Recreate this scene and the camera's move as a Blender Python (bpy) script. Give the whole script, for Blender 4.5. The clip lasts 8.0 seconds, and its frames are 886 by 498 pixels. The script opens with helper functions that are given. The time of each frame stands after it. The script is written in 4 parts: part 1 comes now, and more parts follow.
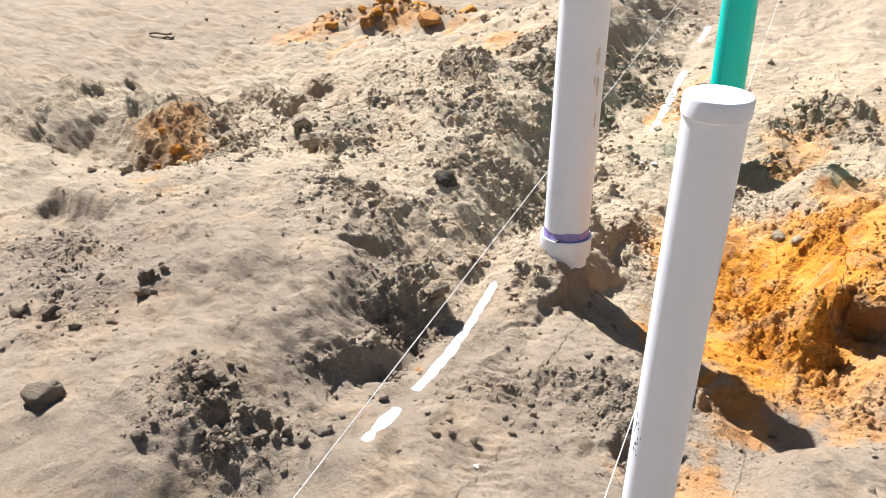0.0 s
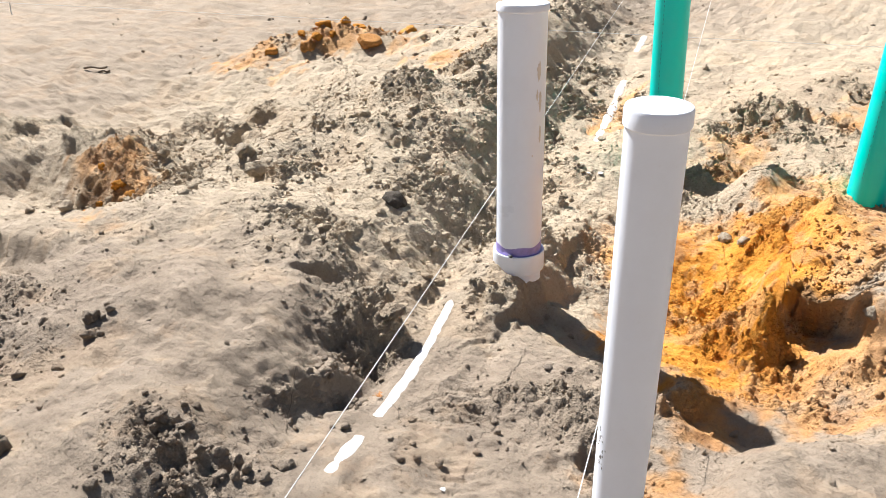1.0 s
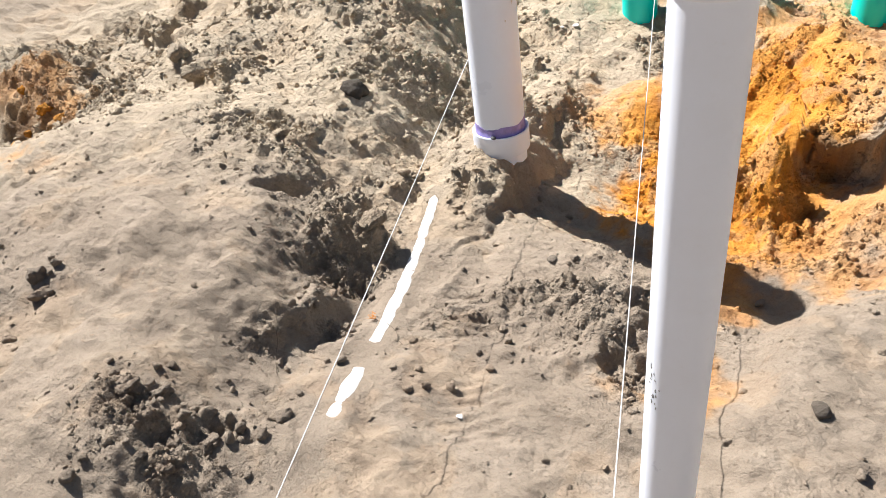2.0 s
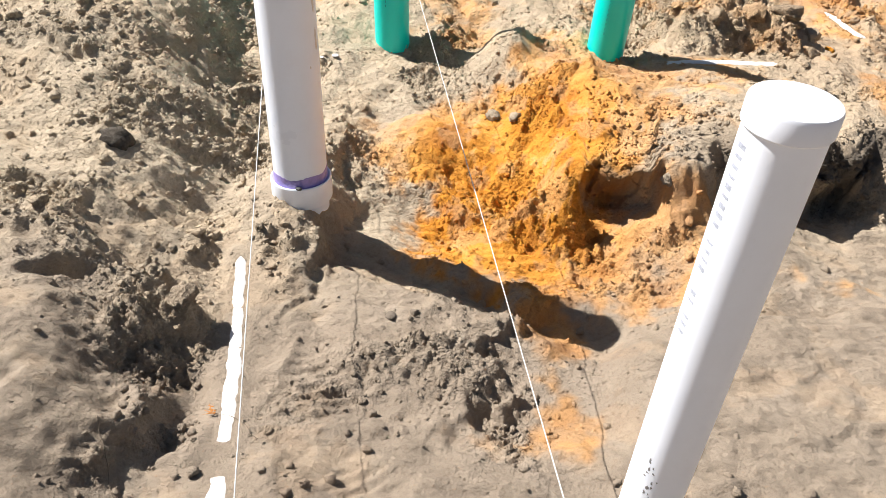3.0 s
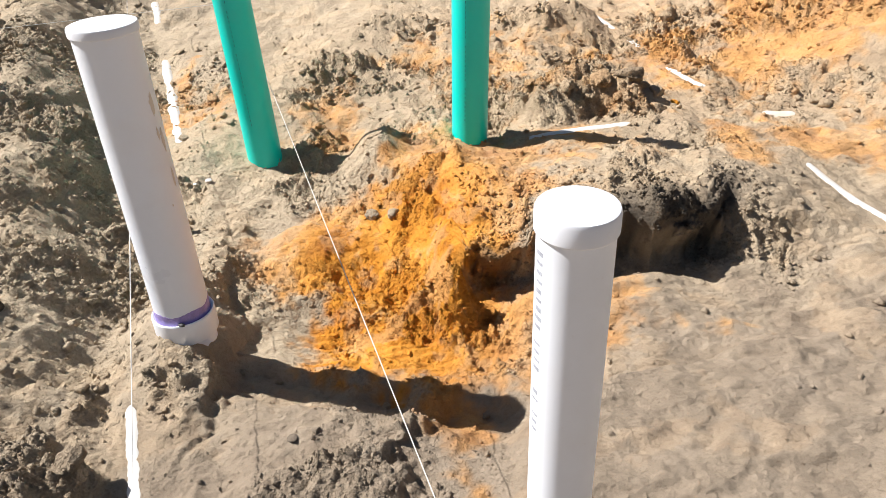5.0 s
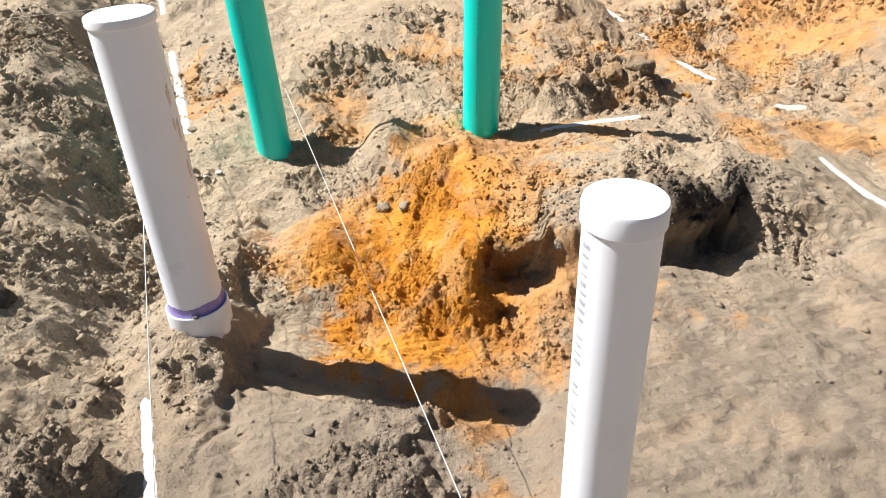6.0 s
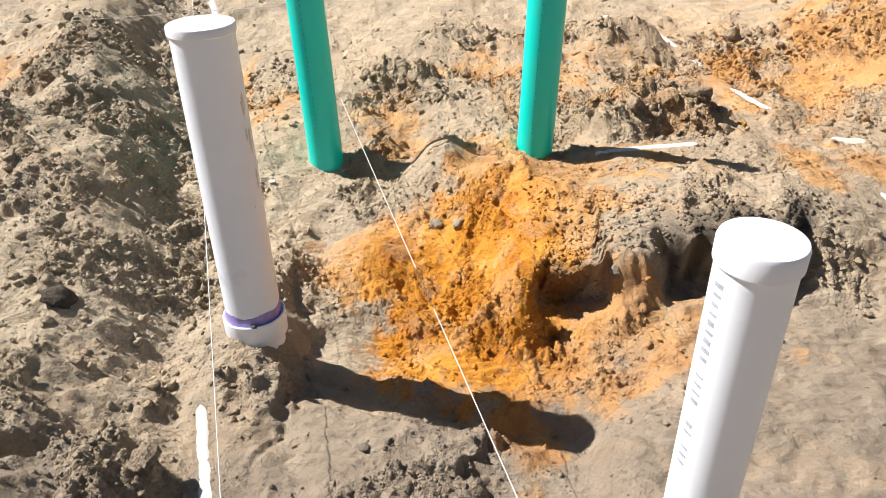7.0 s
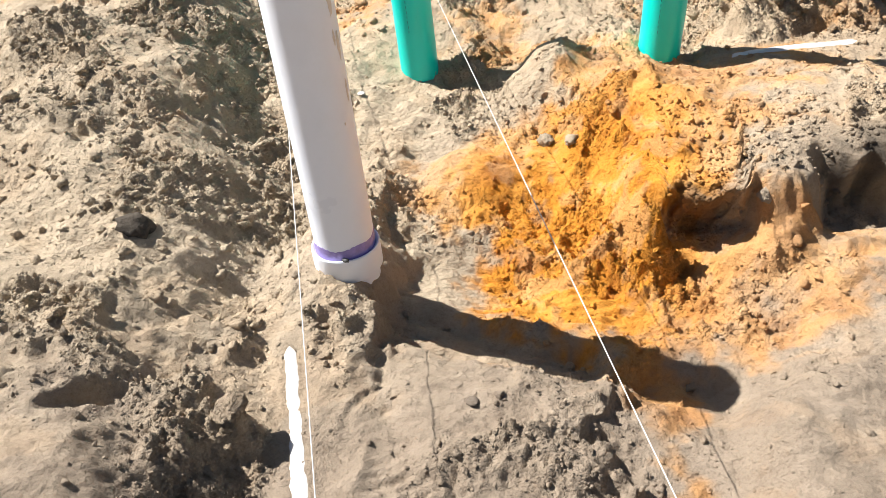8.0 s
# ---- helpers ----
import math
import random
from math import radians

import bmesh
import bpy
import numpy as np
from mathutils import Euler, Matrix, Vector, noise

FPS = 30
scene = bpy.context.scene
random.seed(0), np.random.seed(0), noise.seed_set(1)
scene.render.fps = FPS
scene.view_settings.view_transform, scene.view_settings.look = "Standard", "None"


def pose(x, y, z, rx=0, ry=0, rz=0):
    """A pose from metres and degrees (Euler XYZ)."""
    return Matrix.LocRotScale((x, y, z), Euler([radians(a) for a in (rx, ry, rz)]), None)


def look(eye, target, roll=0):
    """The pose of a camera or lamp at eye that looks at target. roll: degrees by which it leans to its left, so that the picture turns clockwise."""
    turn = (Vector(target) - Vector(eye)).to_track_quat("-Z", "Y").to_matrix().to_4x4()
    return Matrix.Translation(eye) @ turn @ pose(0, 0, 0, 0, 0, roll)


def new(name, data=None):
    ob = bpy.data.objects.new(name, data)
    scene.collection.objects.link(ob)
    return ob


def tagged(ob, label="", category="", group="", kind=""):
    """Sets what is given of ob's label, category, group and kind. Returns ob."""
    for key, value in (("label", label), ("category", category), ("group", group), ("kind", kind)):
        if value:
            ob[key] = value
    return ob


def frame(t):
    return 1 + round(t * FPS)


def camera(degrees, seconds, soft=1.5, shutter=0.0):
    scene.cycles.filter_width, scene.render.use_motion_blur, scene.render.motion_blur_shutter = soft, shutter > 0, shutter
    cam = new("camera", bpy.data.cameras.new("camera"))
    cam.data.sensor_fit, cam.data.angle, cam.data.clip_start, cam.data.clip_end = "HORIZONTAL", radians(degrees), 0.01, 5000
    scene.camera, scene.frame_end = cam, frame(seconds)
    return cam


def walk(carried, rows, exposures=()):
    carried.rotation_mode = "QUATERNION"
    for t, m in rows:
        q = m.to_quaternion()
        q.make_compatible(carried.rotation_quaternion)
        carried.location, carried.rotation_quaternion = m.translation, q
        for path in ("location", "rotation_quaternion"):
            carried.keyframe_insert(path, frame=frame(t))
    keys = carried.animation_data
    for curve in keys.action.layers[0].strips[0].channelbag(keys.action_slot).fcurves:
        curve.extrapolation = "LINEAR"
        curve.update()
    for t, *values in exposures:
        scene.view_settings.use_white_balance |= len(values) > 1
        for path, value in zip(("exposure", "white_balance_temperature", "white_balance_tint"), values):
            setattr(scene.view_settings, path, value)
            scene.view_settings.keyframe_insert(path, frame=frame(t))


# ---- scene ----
# ---------------------------------------------------------------- camera
def turn(yaw, pitch, roll):
    """Heading to the left of +y, tilt above the horizon and roll, in degrees."""
    return pose(0, 0, 0, 0, 0, yaw) @ pose(0, 0, 0, 90 + pitch, 0, 0) @ pose(0, 0, 0, 0, 0, roll)


cam = camera(59.80, 8.0, soft=0.65)
PATH = [
    (0, pose(0.9431, -1.5646, 0.9185) @ turn(41.080, -26.374, -0.793)),
    (0.2, pose(0.9447, -1.5632, 0.9185) @ turn(40.35, -24.75, -0.70)),
    (0.5, pose(0.9478, -1.5605, 0.9185) @ turn(38.383, -24.628, -0.446)),
    (1, pose(0.9376, -1.5536, 0.9197) @ turn(37.261, -25.148, -2.609)),
    (1.2, pose(0.9148, -1.4898, 0.9113) @ turn(37.282, -26.289, -5.846)),
    (2.3, pose(0.6828, -1.3815, 0.8889) @ turn(31.205, -38.205, -9.938)),
    (2.5, pose(0.5672, -1.3624, 0.8854) @ turn(19.222, -40.556, -3.241)),
    (2.6, look((0.519, -1.377, 0.911), (0.074, 0.080, -0.384), -1.6)),
    (2.8, look((0.478, -1.385, 0.942), (0.187, 0.143, -0.315), 1.8)),
    (3, pose(0.4905, -1.3734, 0.9637) @ turn(7.232, -37.459, 1.309)),
    (3.5, pose(0.5308, -1.3745, 0.9929) @ turn(2.810, -34.380, -0.750)),
    (4, pose(0.5620, -1.3810, 1.0113) @ turn(-1.338, -32.002, -2.293)),
    (4.5, pose(0.5710, -1.3699, 1.0091) @ turn(-0.000, -31.531, -4.608)),
    (6, pose(0.5318, -1.3519, 1.0054) @ turn(-0.069, -32.231, -4.340)),
    (6.5, pose(0.4981, -1.3498, 1.0086) @ turn(0.457, -31.763, -3.384)),
    (7, pose(0.4521, -1.3380, 1.0154) @ turn(1.752, -31.101, -2.669)),
    (7.5, pose(0.4044, -1.2980, 0.9844) @ turn(5.326, -30.353, -1.388)),
    (7.8, look((0.391, -1.192, 0.946), (0.077, 0.435, -0.173), -7.1)),
    (8, pose(0.3862, -1.1411, 0.9214) @ turn(9.924, -37.071, -7.109)),
]
walk(cam, PATH, [(0.0, 1.15, 6050, 10), (1.2, 1.15, 6050, 10), (2.5, 1.14, 6150, 10), (3.0, 1.01, 6250, 10), (4.0, 0.84, 6330, 10), (7.0, 0.81, 6350, 10), (7.5, 0.78, 6420, 10), (8.0, 1.08, 6330, 10)])

# ---------------------------------------------------------------- light
SUN_TO = Vector((0.80, -0.24, -1.0)).normalized()      # the way the sunlight travels
world = bpy.data.worlds.new("sky")
scene.world = world
world.use_nodes = True
sky = world.node_tree.nodes.new("ShaderNodeTexSky")
sky.sky_type = "NISHITA"
sky.sun_disc = False
sky.sun_elevation = math.asin(-SUN_TO.z)
sky.sun_rotation = math.atan2(-SUN_TO.x, -SUN_TO.y)
sky.air_density, sky.dust_density = 1.0, 1.4
background = world.node_tree.nodes["Background"]
background.inputs["Strength"].default_value = 0.033
world.node_tree.links.new(sky.outputs["Color"], background.inputs["Color"])
sun = new("sun", bpy.data.lights.new("sun", "SUN"))
sun.data.energy, sun.data.angle, sun.data.color = 5.0, radians(0.53), (1.0, 0.965, 0.92)
sun.matrix_basis = look((0, 0, 0), SUN_TO)


# ---------------------------------------------------------------- node helpers
def material(name):
    m = bpy.data.materials.new(name)
    m.use_nodes = True
    return m, m.node_tree.nodes, m.node_tree.links, m.node_tree.nodes["Principled BSDF"]


def noise_node(nodes, links, scale, detail=4.0, rough=0.6, coords=None):
    n = nodes.new("ShaderNodeTexNoise")
    n.inputs["Scale"].default_value, n.inputs["Detail"].default_value = scale, detail
    n.inputs["Roughness"].default_value = rough
    if coords is not None:
        links.new(coords, n.inputs["Vector"])
    return n.outputs["Fac"]


def ramp(nodes, links, fac, stops):
    r = nodes.new("ShaderNodeValToRGB")
    while len(r.color_ramp.elements) < len(stops):
        r.color_ramp.elements.new(0.5)
    for e, (p, c) in zip(r.color_ramp.elements, stops):
        e.position = p
        e.color = (*c, 1) if len(c) == 3 else c
    links.new(fac, r.inputs["Fac"])
    return r.outputs["Color"]


def mix(nodes, links, fac, a, b, mode="MIX"):
    n = nodes.new("ShaderNodeMix")
    n.data_type, n.blend_type = "RGBA", mode
    for sock, val in ((n.inputs[0], fac), (n.inputs[6], a), (n.inputs[7], b)):
        if isinstance(val, (int, float)):
            sock.default_value = val
        elif isinstance(val, tuple):
            sock.default_value = (*val, 1)
        else:
            links.new(val, sock)
    return n.outputs[2]


def bump(nodes, links, shader, layers):
    last = None
    for height, strength, distance in layers:
        b = nodes.new("ShaderNodeBump")
        b.inputs["Strength"].default_value, b.inputs["Distance"].default_value = strength, distance
        links.new(height, b.inputs["Height"])
        if last is not None:
            links.new(last, b.inputs["Normal"])
        last = b.outputs["Normal"]
    links.new(last, shader.inputs["Normal"])


# ---------------------------------------------------------------- materials
def soil_material():
    """Sand whose kind is stored per vertex: red = orange clay, green = dark topsoil and shade painted into hollows,
    blue = dry pale sand.
    """
    m, N, L, S = material("soil")
    at = N.new("ShaderNodeAttribute")
    at.attribute_name = "soil"
    sep = N.new("ShaderNodeSeparateColor")
    L.new(at.outputs["Color"], sep.inputs[0])
    pos = N.new("ShaderNodeNewGeometry").outputs["Position"]
    grain = noise_node(N, L, 420, 3, 0.7, pos)
    speck = noise_node(N, L, 120, 5, 0.7, pos)
    patch = noise_node(N, L, 9, 5, 0.62, pos)
    broad = noise_node(N, L, 2.1, 4, 0.6, pos)
    damp = ramp(N, L, patch, [(0.25, (0.262, 0.205, 0.15)), (0.5, (0.33, 0.26, 0.19)), (0.78, (0.40, 0.32, 0.24))])
    dry = ramp(N, L, patch, [(0.25, (0.455, 0.366, 0.257)), (0.55, (0.54, 0.434, 0.305)), (0.8, (0.60, 0.49, 0.355))])
    col = mix(N, L, sep.outputs[2], damp, dry)
    rust = ramp(N, L, broad, [(0.35, (0.50, 0.21, 0.06)), (0.6, (0.46, 0.27, 0.13))])
    col = mix(N, L, ramp(N, L, speck, [(0.60, (0, 0, 0)), (0.78, (0.35, 0.35, 0.35))]), col, rust)
    clay = ramp(N, L, patch, [(0.25, (0.50, 0.18, 0.035)), (0.45, (0.70, 0.285, 0.033)), (0.62, (0.76, 0.345, 0.058)), (0.8, (0.70, 0.43, 0.18))])
    col = mix(N, L, sep.outputs[0], col, clay)
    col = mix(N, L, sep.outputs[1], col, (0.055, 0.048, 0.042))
    col = mix(N, L, 0.55, col, ramp(N, L, grain, [(0.3, (0.72, 0.72, 0.72)), (0.5, (1, 1, 1)), (0.72, (1.0, 1.0, 1.0))]), "MULTIPLY")
    col = mix(N, L, 0.5, col, ramp(N, L, speck, [(0.28, (0.62, 0.56, 0.5)), (0.5, (1, 1, 1))]), "MULTIPLY")
    L.new(col, S.inputs["Base Color"])
    S.inputs["Roughness"].default_value = 0.95
    S.inputs["Specular IOR Level"].default_value = 0.15
    swell = noise_node(N, L, 10, 6, 0.6, pos)
    crust = noise_node(N, L, 38, 9, 0.72, pos)
    warp = N.new("ShaderNodeVectorMath")
    warp.operation = "MULTIPLY_ADD"
    wn = N.new("ShaderNodeTexNoise")
    wn.inputs["Scale"].default_value, wn.inputs["Detail"].default_value = 90, 3
    L.new(pos, wn.inputs["Vector"])
    L.new(wn.outputs["Color"], warp.inputs[0])
    warp.inputs[1].default_value = (0.008, 0.008, 0.008)
    L.new(pos, warp.inputs[2])
    cells = []
    for scale in (70, 150, 300):
        v = N.new("ShaderNodeTexVoronoi")
        v.inputs["Scale"].default_value = scale
        L.new(warp.outputs[0], v.inputs["Vector"])
        m1 = N.new("ShaderNodeMath")
        m1.operation = "SUBTRACT"
        m1.inputs[0].default_value = 0.9
        L.new(v.outputs["Distance"], m1.inputs[1])
        m2 = N.new("ShaderNodeMath")                    # crumbs only where the soil lies broken
        m2.operation = "MULTIPLY"
        L.new(m1.outputs[0], m2.inputs[0])
        L.new(at.outputs["Alpha"], m2.inputs[1])
        cells.append(m2.outputs[0])
    bump(N, L, S, [(swell, 0.35, 0.035), (crust, 0.65, 0.019), (cells[0], 0.8, 0.010), (cells[1], 0.8, 0.006), (cells[2], 0.8, 0.003), (speck, 0.75, 0.007), (grain, 0.6, 0.0025)])
    return m


def plastic_material(name, base, rough, dirt, dirt_amount, print_bump=0.1):
    m, N, L, S = material(name)
    co = N.new("ShaderNodeTexCoord").outputs["Object"]
    big = noise_node(N, L, 7, 5, 0.6, co)
    fine = noise_node(N, L, 160, 3, 0.6, co)
    col = mix(N, L, ramp(N, L, big, [(0.5, (0, 0, 0)), (0.75, (dirt_amount,) * 3)]), base, dirt)
    col = mix(N, L, ramp(N, L, fine, [(0.62, (0, 0, 0)), (0.8, (dirt_amount,) * 3)]), col, dirt)
    L.new(col, S.inputs["Base Color"])
    L.new(ramp(N, L, big, [(0.3, (rough,) * 3), (0.8, (rough + 0.2,) * 3)]), S.inputs["Roughness"])
    bump(N, L, S, [(fine, print_bump, 0.0006)])
    return m


def plain_material(name, base, rough=0.8, scale=60.0, spread=0.35):
    m, N, L, S = material(name)
    co = N.new("ShaderNodeTexCoord").outputs["Object"]
    f = noise_node(N, L, scale, 5, 0.65, co)
    dark = tuple(c * (1 - spread) for c in base)
    L.new(ramp(N, L, f, [(0.3, dark), (0.7, base)]), S.inputs["Base Color"])
    S.inputs["Roughness"].default_value = rough
    bump(N, L, S, [(f, 0.4, 0.002)])
    return m


SOIL = soil_material()
WHITE = plastic_material("white_pvc", (0.88, 0.91, 0.97), 0.26, (0.70, 0.64, 0.58), 0.15)
CAPWHITE = plastic_material("white_cap", (0.85, 0.87, 0.92), 0.34, (0.66, 0.58, 0.48), 0.2)
GREEN = plastic_material("green_pvc", (0.0, 0.68, 0.58), 0.32, (0.10, 0.52, 0.44), 0.25)
BURIED = plastic_material("dusty_white_pvc", (0.64, 0.61, 0.57), 0.5, (0.56, 0.46, 0.34), 0.8)
PURPLE = plain_material("purple_primer", (0.36, 0.28, 0.62), 0.45, 90, 0.3)
DARKMARK = plain_material("dark_mark", (0.10, 0.095, 0.09), 0.7, 200, 0.5)
SMUDGE = plain_material("grey_smudge", (0.30, 0.29, 0.28), 0.7, 400, 0.5)
INK = plain_material("grey_ink", (0.48, 0.50, 0.57), 0.6, 300, 0.4)
GREENINK = plain_material("dark_green_ink", (0.0, 0.30, 0.26), 0.6, 300, 0.4)
STAIN = plastic_material("dried_mud", (0.72, 0.66, 0.58), 0.6, (0.60, 0.52, 0.42), 0.5, 0.02)
TWINE = plain_material("white_twine", (0.78, 0.76, 0.72), 0.8, 500, 0.3)
ROOT = plain_material("dry_root", (0.24, 0.18, 0.12), 0.9, 200, 0.4)
LEAF = plain_material("orange_fibre", (0.60, 0.24, 0.05), 0.8, 200, 0.4)
BOARD = plain_material("weathered_board", (0.38, 0.29, 0.19), 0.85, 30, 0.4)

# ---------------------------------------------------------------- noise on arrays


def lattice(ix, iy, seed):
    h = (ix.astype(np.int64) * 374761393 + iy.astype(np.int64) * 668265263 + seed * 1442695041) & 0xFFFFFFFF
    h = ((h ^ (h >> 13)) * 1274126177) & 0xFFFFFFFF
    h = ((h ^ (h >> 16)) * 2246822519) & 0xFFFFFFFF
    return ((h ^ (h >> 15)) & 0xFFFFFF) / float(0xFFFFFF)


def value_noise(x, y, seed):
    ix, iy = np.floor(x), np.floor(y)
    fx, fy = x - ix, y - iy
    ux, uy = fx * fx * fx * (fx * (fx * 6 - 15) + 10), fy * fy * fy * (fy * (fy * 6 - 15) + 10)
    a, b = lattice(ix, iy, seed), lattice(ix + 1, iy, seed)
    c, d = lattice(ix, iy + 1, seed), lattice(ix + 1, iy + 1, seed)
    return ((a + (b - a) * ux) * (1 - uy) + (c + (d - c) * ux) * uy) * 2 - 1


def fbm(x, y, size, octaves, seed, gain=0.5):
    total, amp = 0, 1.0
    for k in range(octaves):
        f = 2.03 ** k / size
        total = total + amp * value_noise(x * f + 17.3 * k, y * f - 9.1 * k, seed + k)
        amp *= gain
    return total


def lumps(x, y, size, seed, fill=0.6):
    """Broken blocks of soil with steep sides and tilted tops, one to a cell, in a share `fill` of the cells; height in cells."""
    wx = 0.16 * value_noise(x / size * 2.7, y / size * 2.7, seed + 11) + 0.09 * value_noise(x / size * 6.1, y / size * 6.1, seed + 12)
    wy = 0.16 * value_noise(x / size * 2.7, y / size * 2.7, seed + 13) + 0.09 * value_noise(x / size * 6.1, y / size * 6.1, seed + 14)
    gx, gy = x / size + wx, y / size + wy
    ix, iy = np.floor(gx), np.floor(gy)
    out = np.zeros_like(x)
    for dx in (-1, 0, 1):
        for dy in (-1, 0, 1):
            cx, cy = ix + dx, iy + dy
            px, py = cx + lattice(cx, cy, seed), cy + lattice(cx, cy, seed + 1)
            r = np.where(lattice(cx, cy, seed + 2) < fill, 0.26 + 0.5 * lattice(cx, cy, seed + 3) ** 1.6, 0.0)
            a = 6.28 * lattice(cx, cy, seed + 4)
            ex, ey = gx - px, gy - py
            u, v = ex * np.cos(a) + ey * np.sin(a), (ey * np.cos(a) - ex * np.sin(a)) * 1.35
            d = (np.abs(u) ** 2.6 + np.abs(v) ** 2.6) ** (1 / 2.6)
            top = r * (0.75 + 0.9 * (lattice(cx, cy, seed + 5) - 0.5) * u / (r + 0.01) + 0.9 * (lattice(cx, cy, seed + 6) - 0.5) * v / (r + 0.01))
            out = np.maximum(out, np.minimum(np.maximum(r - d, 0) * 2.6, np.maximum(top, 0)))
    return out


def sm(a, b, v):
    t = np.clip((v - a) / (b - a), 0, 1)
    return t * t * (3 - 2 * t)


def blob(x, y, cx, cy, sx, sy, deg=0.0, power=1.0):
    """A soft spot: 1 at the centre, falling off over sx by sy; power above 1 gives a flatter top and steeper sides."""
    a = radians(deg)
    u = ((x - cx) * math.cos(a) + (y - cy) * math.sin(a)) / sx
    v = ((y - cy) * math.cos(a) - (x - cx) * math.sin(a)) / sy
    return np.exp(-0.5 * (u * u + v * v) ** power)


def bank(x, y, x0, y0, x1, y1, width, power=1.0):
    """1 along a line between two points, falling off over width."""
    dx, dy = x1 - x0, y1 - y0
    t = np.clip(((x - x0) * dx + (y - y0) * dy) / (dx * dx + dy * dy), 0, 1)
    d = np.hypot(x - x0 - t * dx, y - y0 - t * dy) / width
    return np.exp(-0.5 * (d * d) ** power)


# ---------------------------------------------------------------- the ground
PIPE_X, PIPE_SLOPE = -0.132, -0.280          # the buried drain runs along x = PIPE_X + PIPE_SLOPE * y


def west_of_drain(x, y):
    return (PIPE_X + PIPE_SLOPE * y - x) * 0.967


def roughness(x, y):
    """How cloddy the soil lies: 0 raked or wind-blown sand, 1 freshly dug."""
    d = west_of_drain(x, y)
    r = 0.9 * bank(x, y, -2.5, -0.25, -1.25, 0.25, 0.22) + 0.95 * bank(x, y, -1.25, 0.2, -0.45, 0.25, 0.2)
    r = r + 0.8 * bank(x, y, -0.45, 0.2, -1.15, 3.0, 0.24) + 0.75 * bank(x, y, -0.2, -0.1, -0.12, -0.42, 0.08) + 1.0 * bank(x, y, -0.13, -0.44, -0.07, -0.72, 0.055)
    r = r + 0.5 * blob(x, y, -1.5, 0.9, 0.6, 0.45) + 0.55 * bank(x, y, -0.05, 0.35, 0.3, 1.4, 0.2)
    r = r + 0.85 * bank(x, y, 0.8, 0.97, 1.28, 1.0, 0.10) + 0.5 * bank(x, y, 0.9, 1.4, 1.4, 1.6, 0.2) + 0.42 * blob(x, y, 0.6, 1.5, 0.8, 0.5)
    r = r + 0.45 * bank(x, y, 0.55, 0.45, 1.2, 0.42, 0.12) + 0.55 * blob(x, y, 0.62, 0.05, 0.15, 0.2)
    r = r + 0.5 * bank(x, y, 1.38, 0.65, 1.42, 0.2, 0.07) + 0.6 * bank(x, y, 0.9, 0.34, 1.25, 0.40, 0.05) + 0.9 * blob(x, y, 2.2, 1.5, 0.6, 0.45)
    r = r + 0.65 * bank(x, y, -0.55, -0.2, -0.16, -0.22, 0.13) + 0.5 * bank(x, y, -0.4, -0.02, -0.16, 0.0, 0.1) + 0.8 * blob(x, y, 0.0, -0.12, 0.09, 0.06) + 0.55 * bank(x, y, 0.3, -0.3, 0.53, -0.55, 0.05)
    r = r + 0.75 * blob(x, y, -0.11, -0.98, 0.09, 0.07) + 0.65 * blob(x, y, 0.0, -0.94, 0.09, 0.07) + 0.5 * blob(x, y, -0.7, -1.02, 0.12, 0.08)
    r = r + 0.4 * bank(x, y, 0.05, -0.6, 0.28, -0.38, 0.04) + 0.55 * blob(x, y, 0.5, 0.2, 0.2, 0.3) + 0.55 * bank(x, y, -0.25, 0.15, -0.5, 0.6, 0.14) + 0.5 * bank(x, y, 0.6, 0.27, 0.78, 0.27, 0.05) + 0.5 * blob(x, y, -1.0, -0.85, 0.15, 0.2)
    r = r + 0.85 * blob(x, y, -1.6, 0.17, 0.95, 0.36, 16, 2.0) + 0.3 * bank(x, y, -1.3, 0.6, -0.6, 0.8, 0.2) + 0.8 * blob(x, y, -2.0, 1.45, 0.35, 0.18, 25)
    r = r * (1 - 0.65 * blob(x, y, 0.355, 0.69, 0.045, 0.07)) * (1 - 0.85 * blob(x, y, 0.18, 0.08, 0.10, 0.10, 0, 2))
    r = r * (1 - 0.9 * blob(x, y, 0.21, 0.41, 0.12, 0.08, 10, 1.5))
    r = r * (0.18 + 0.95 * sm(-0.25, 0.25, fbm(x, y, 0.22, 5, 40, 0.55))) * (1 - 0.75 * sm(-0.1, 0.35, fbm(x, y, 0.42, 2, 47)) * sm(-0.3, -0.45, x) * sm(0.2, 0.35, y))
    r = r * (1 - 0.95 * np.exp(-(d / 0.05) ** 2) * sm(-0.08, -0.18, y))
    return np.clip(r, 0, 1)


def north_drain_x(y):
    """The northern length of drain lies a little east of the southern one's line."""
    return -0.264 - 0.313 * (y - 1.0)


def sand_tongue(x, y):
    """Smooth sand that laps over the excavation from the south-east."""
    return sm(0.0, 0.035, -0.235 + 0.27 * (x - 0.68) - y + 0.02 * fbm(x, y, 0.12, 3, 36)) * sm(0.62, 0.72, x)


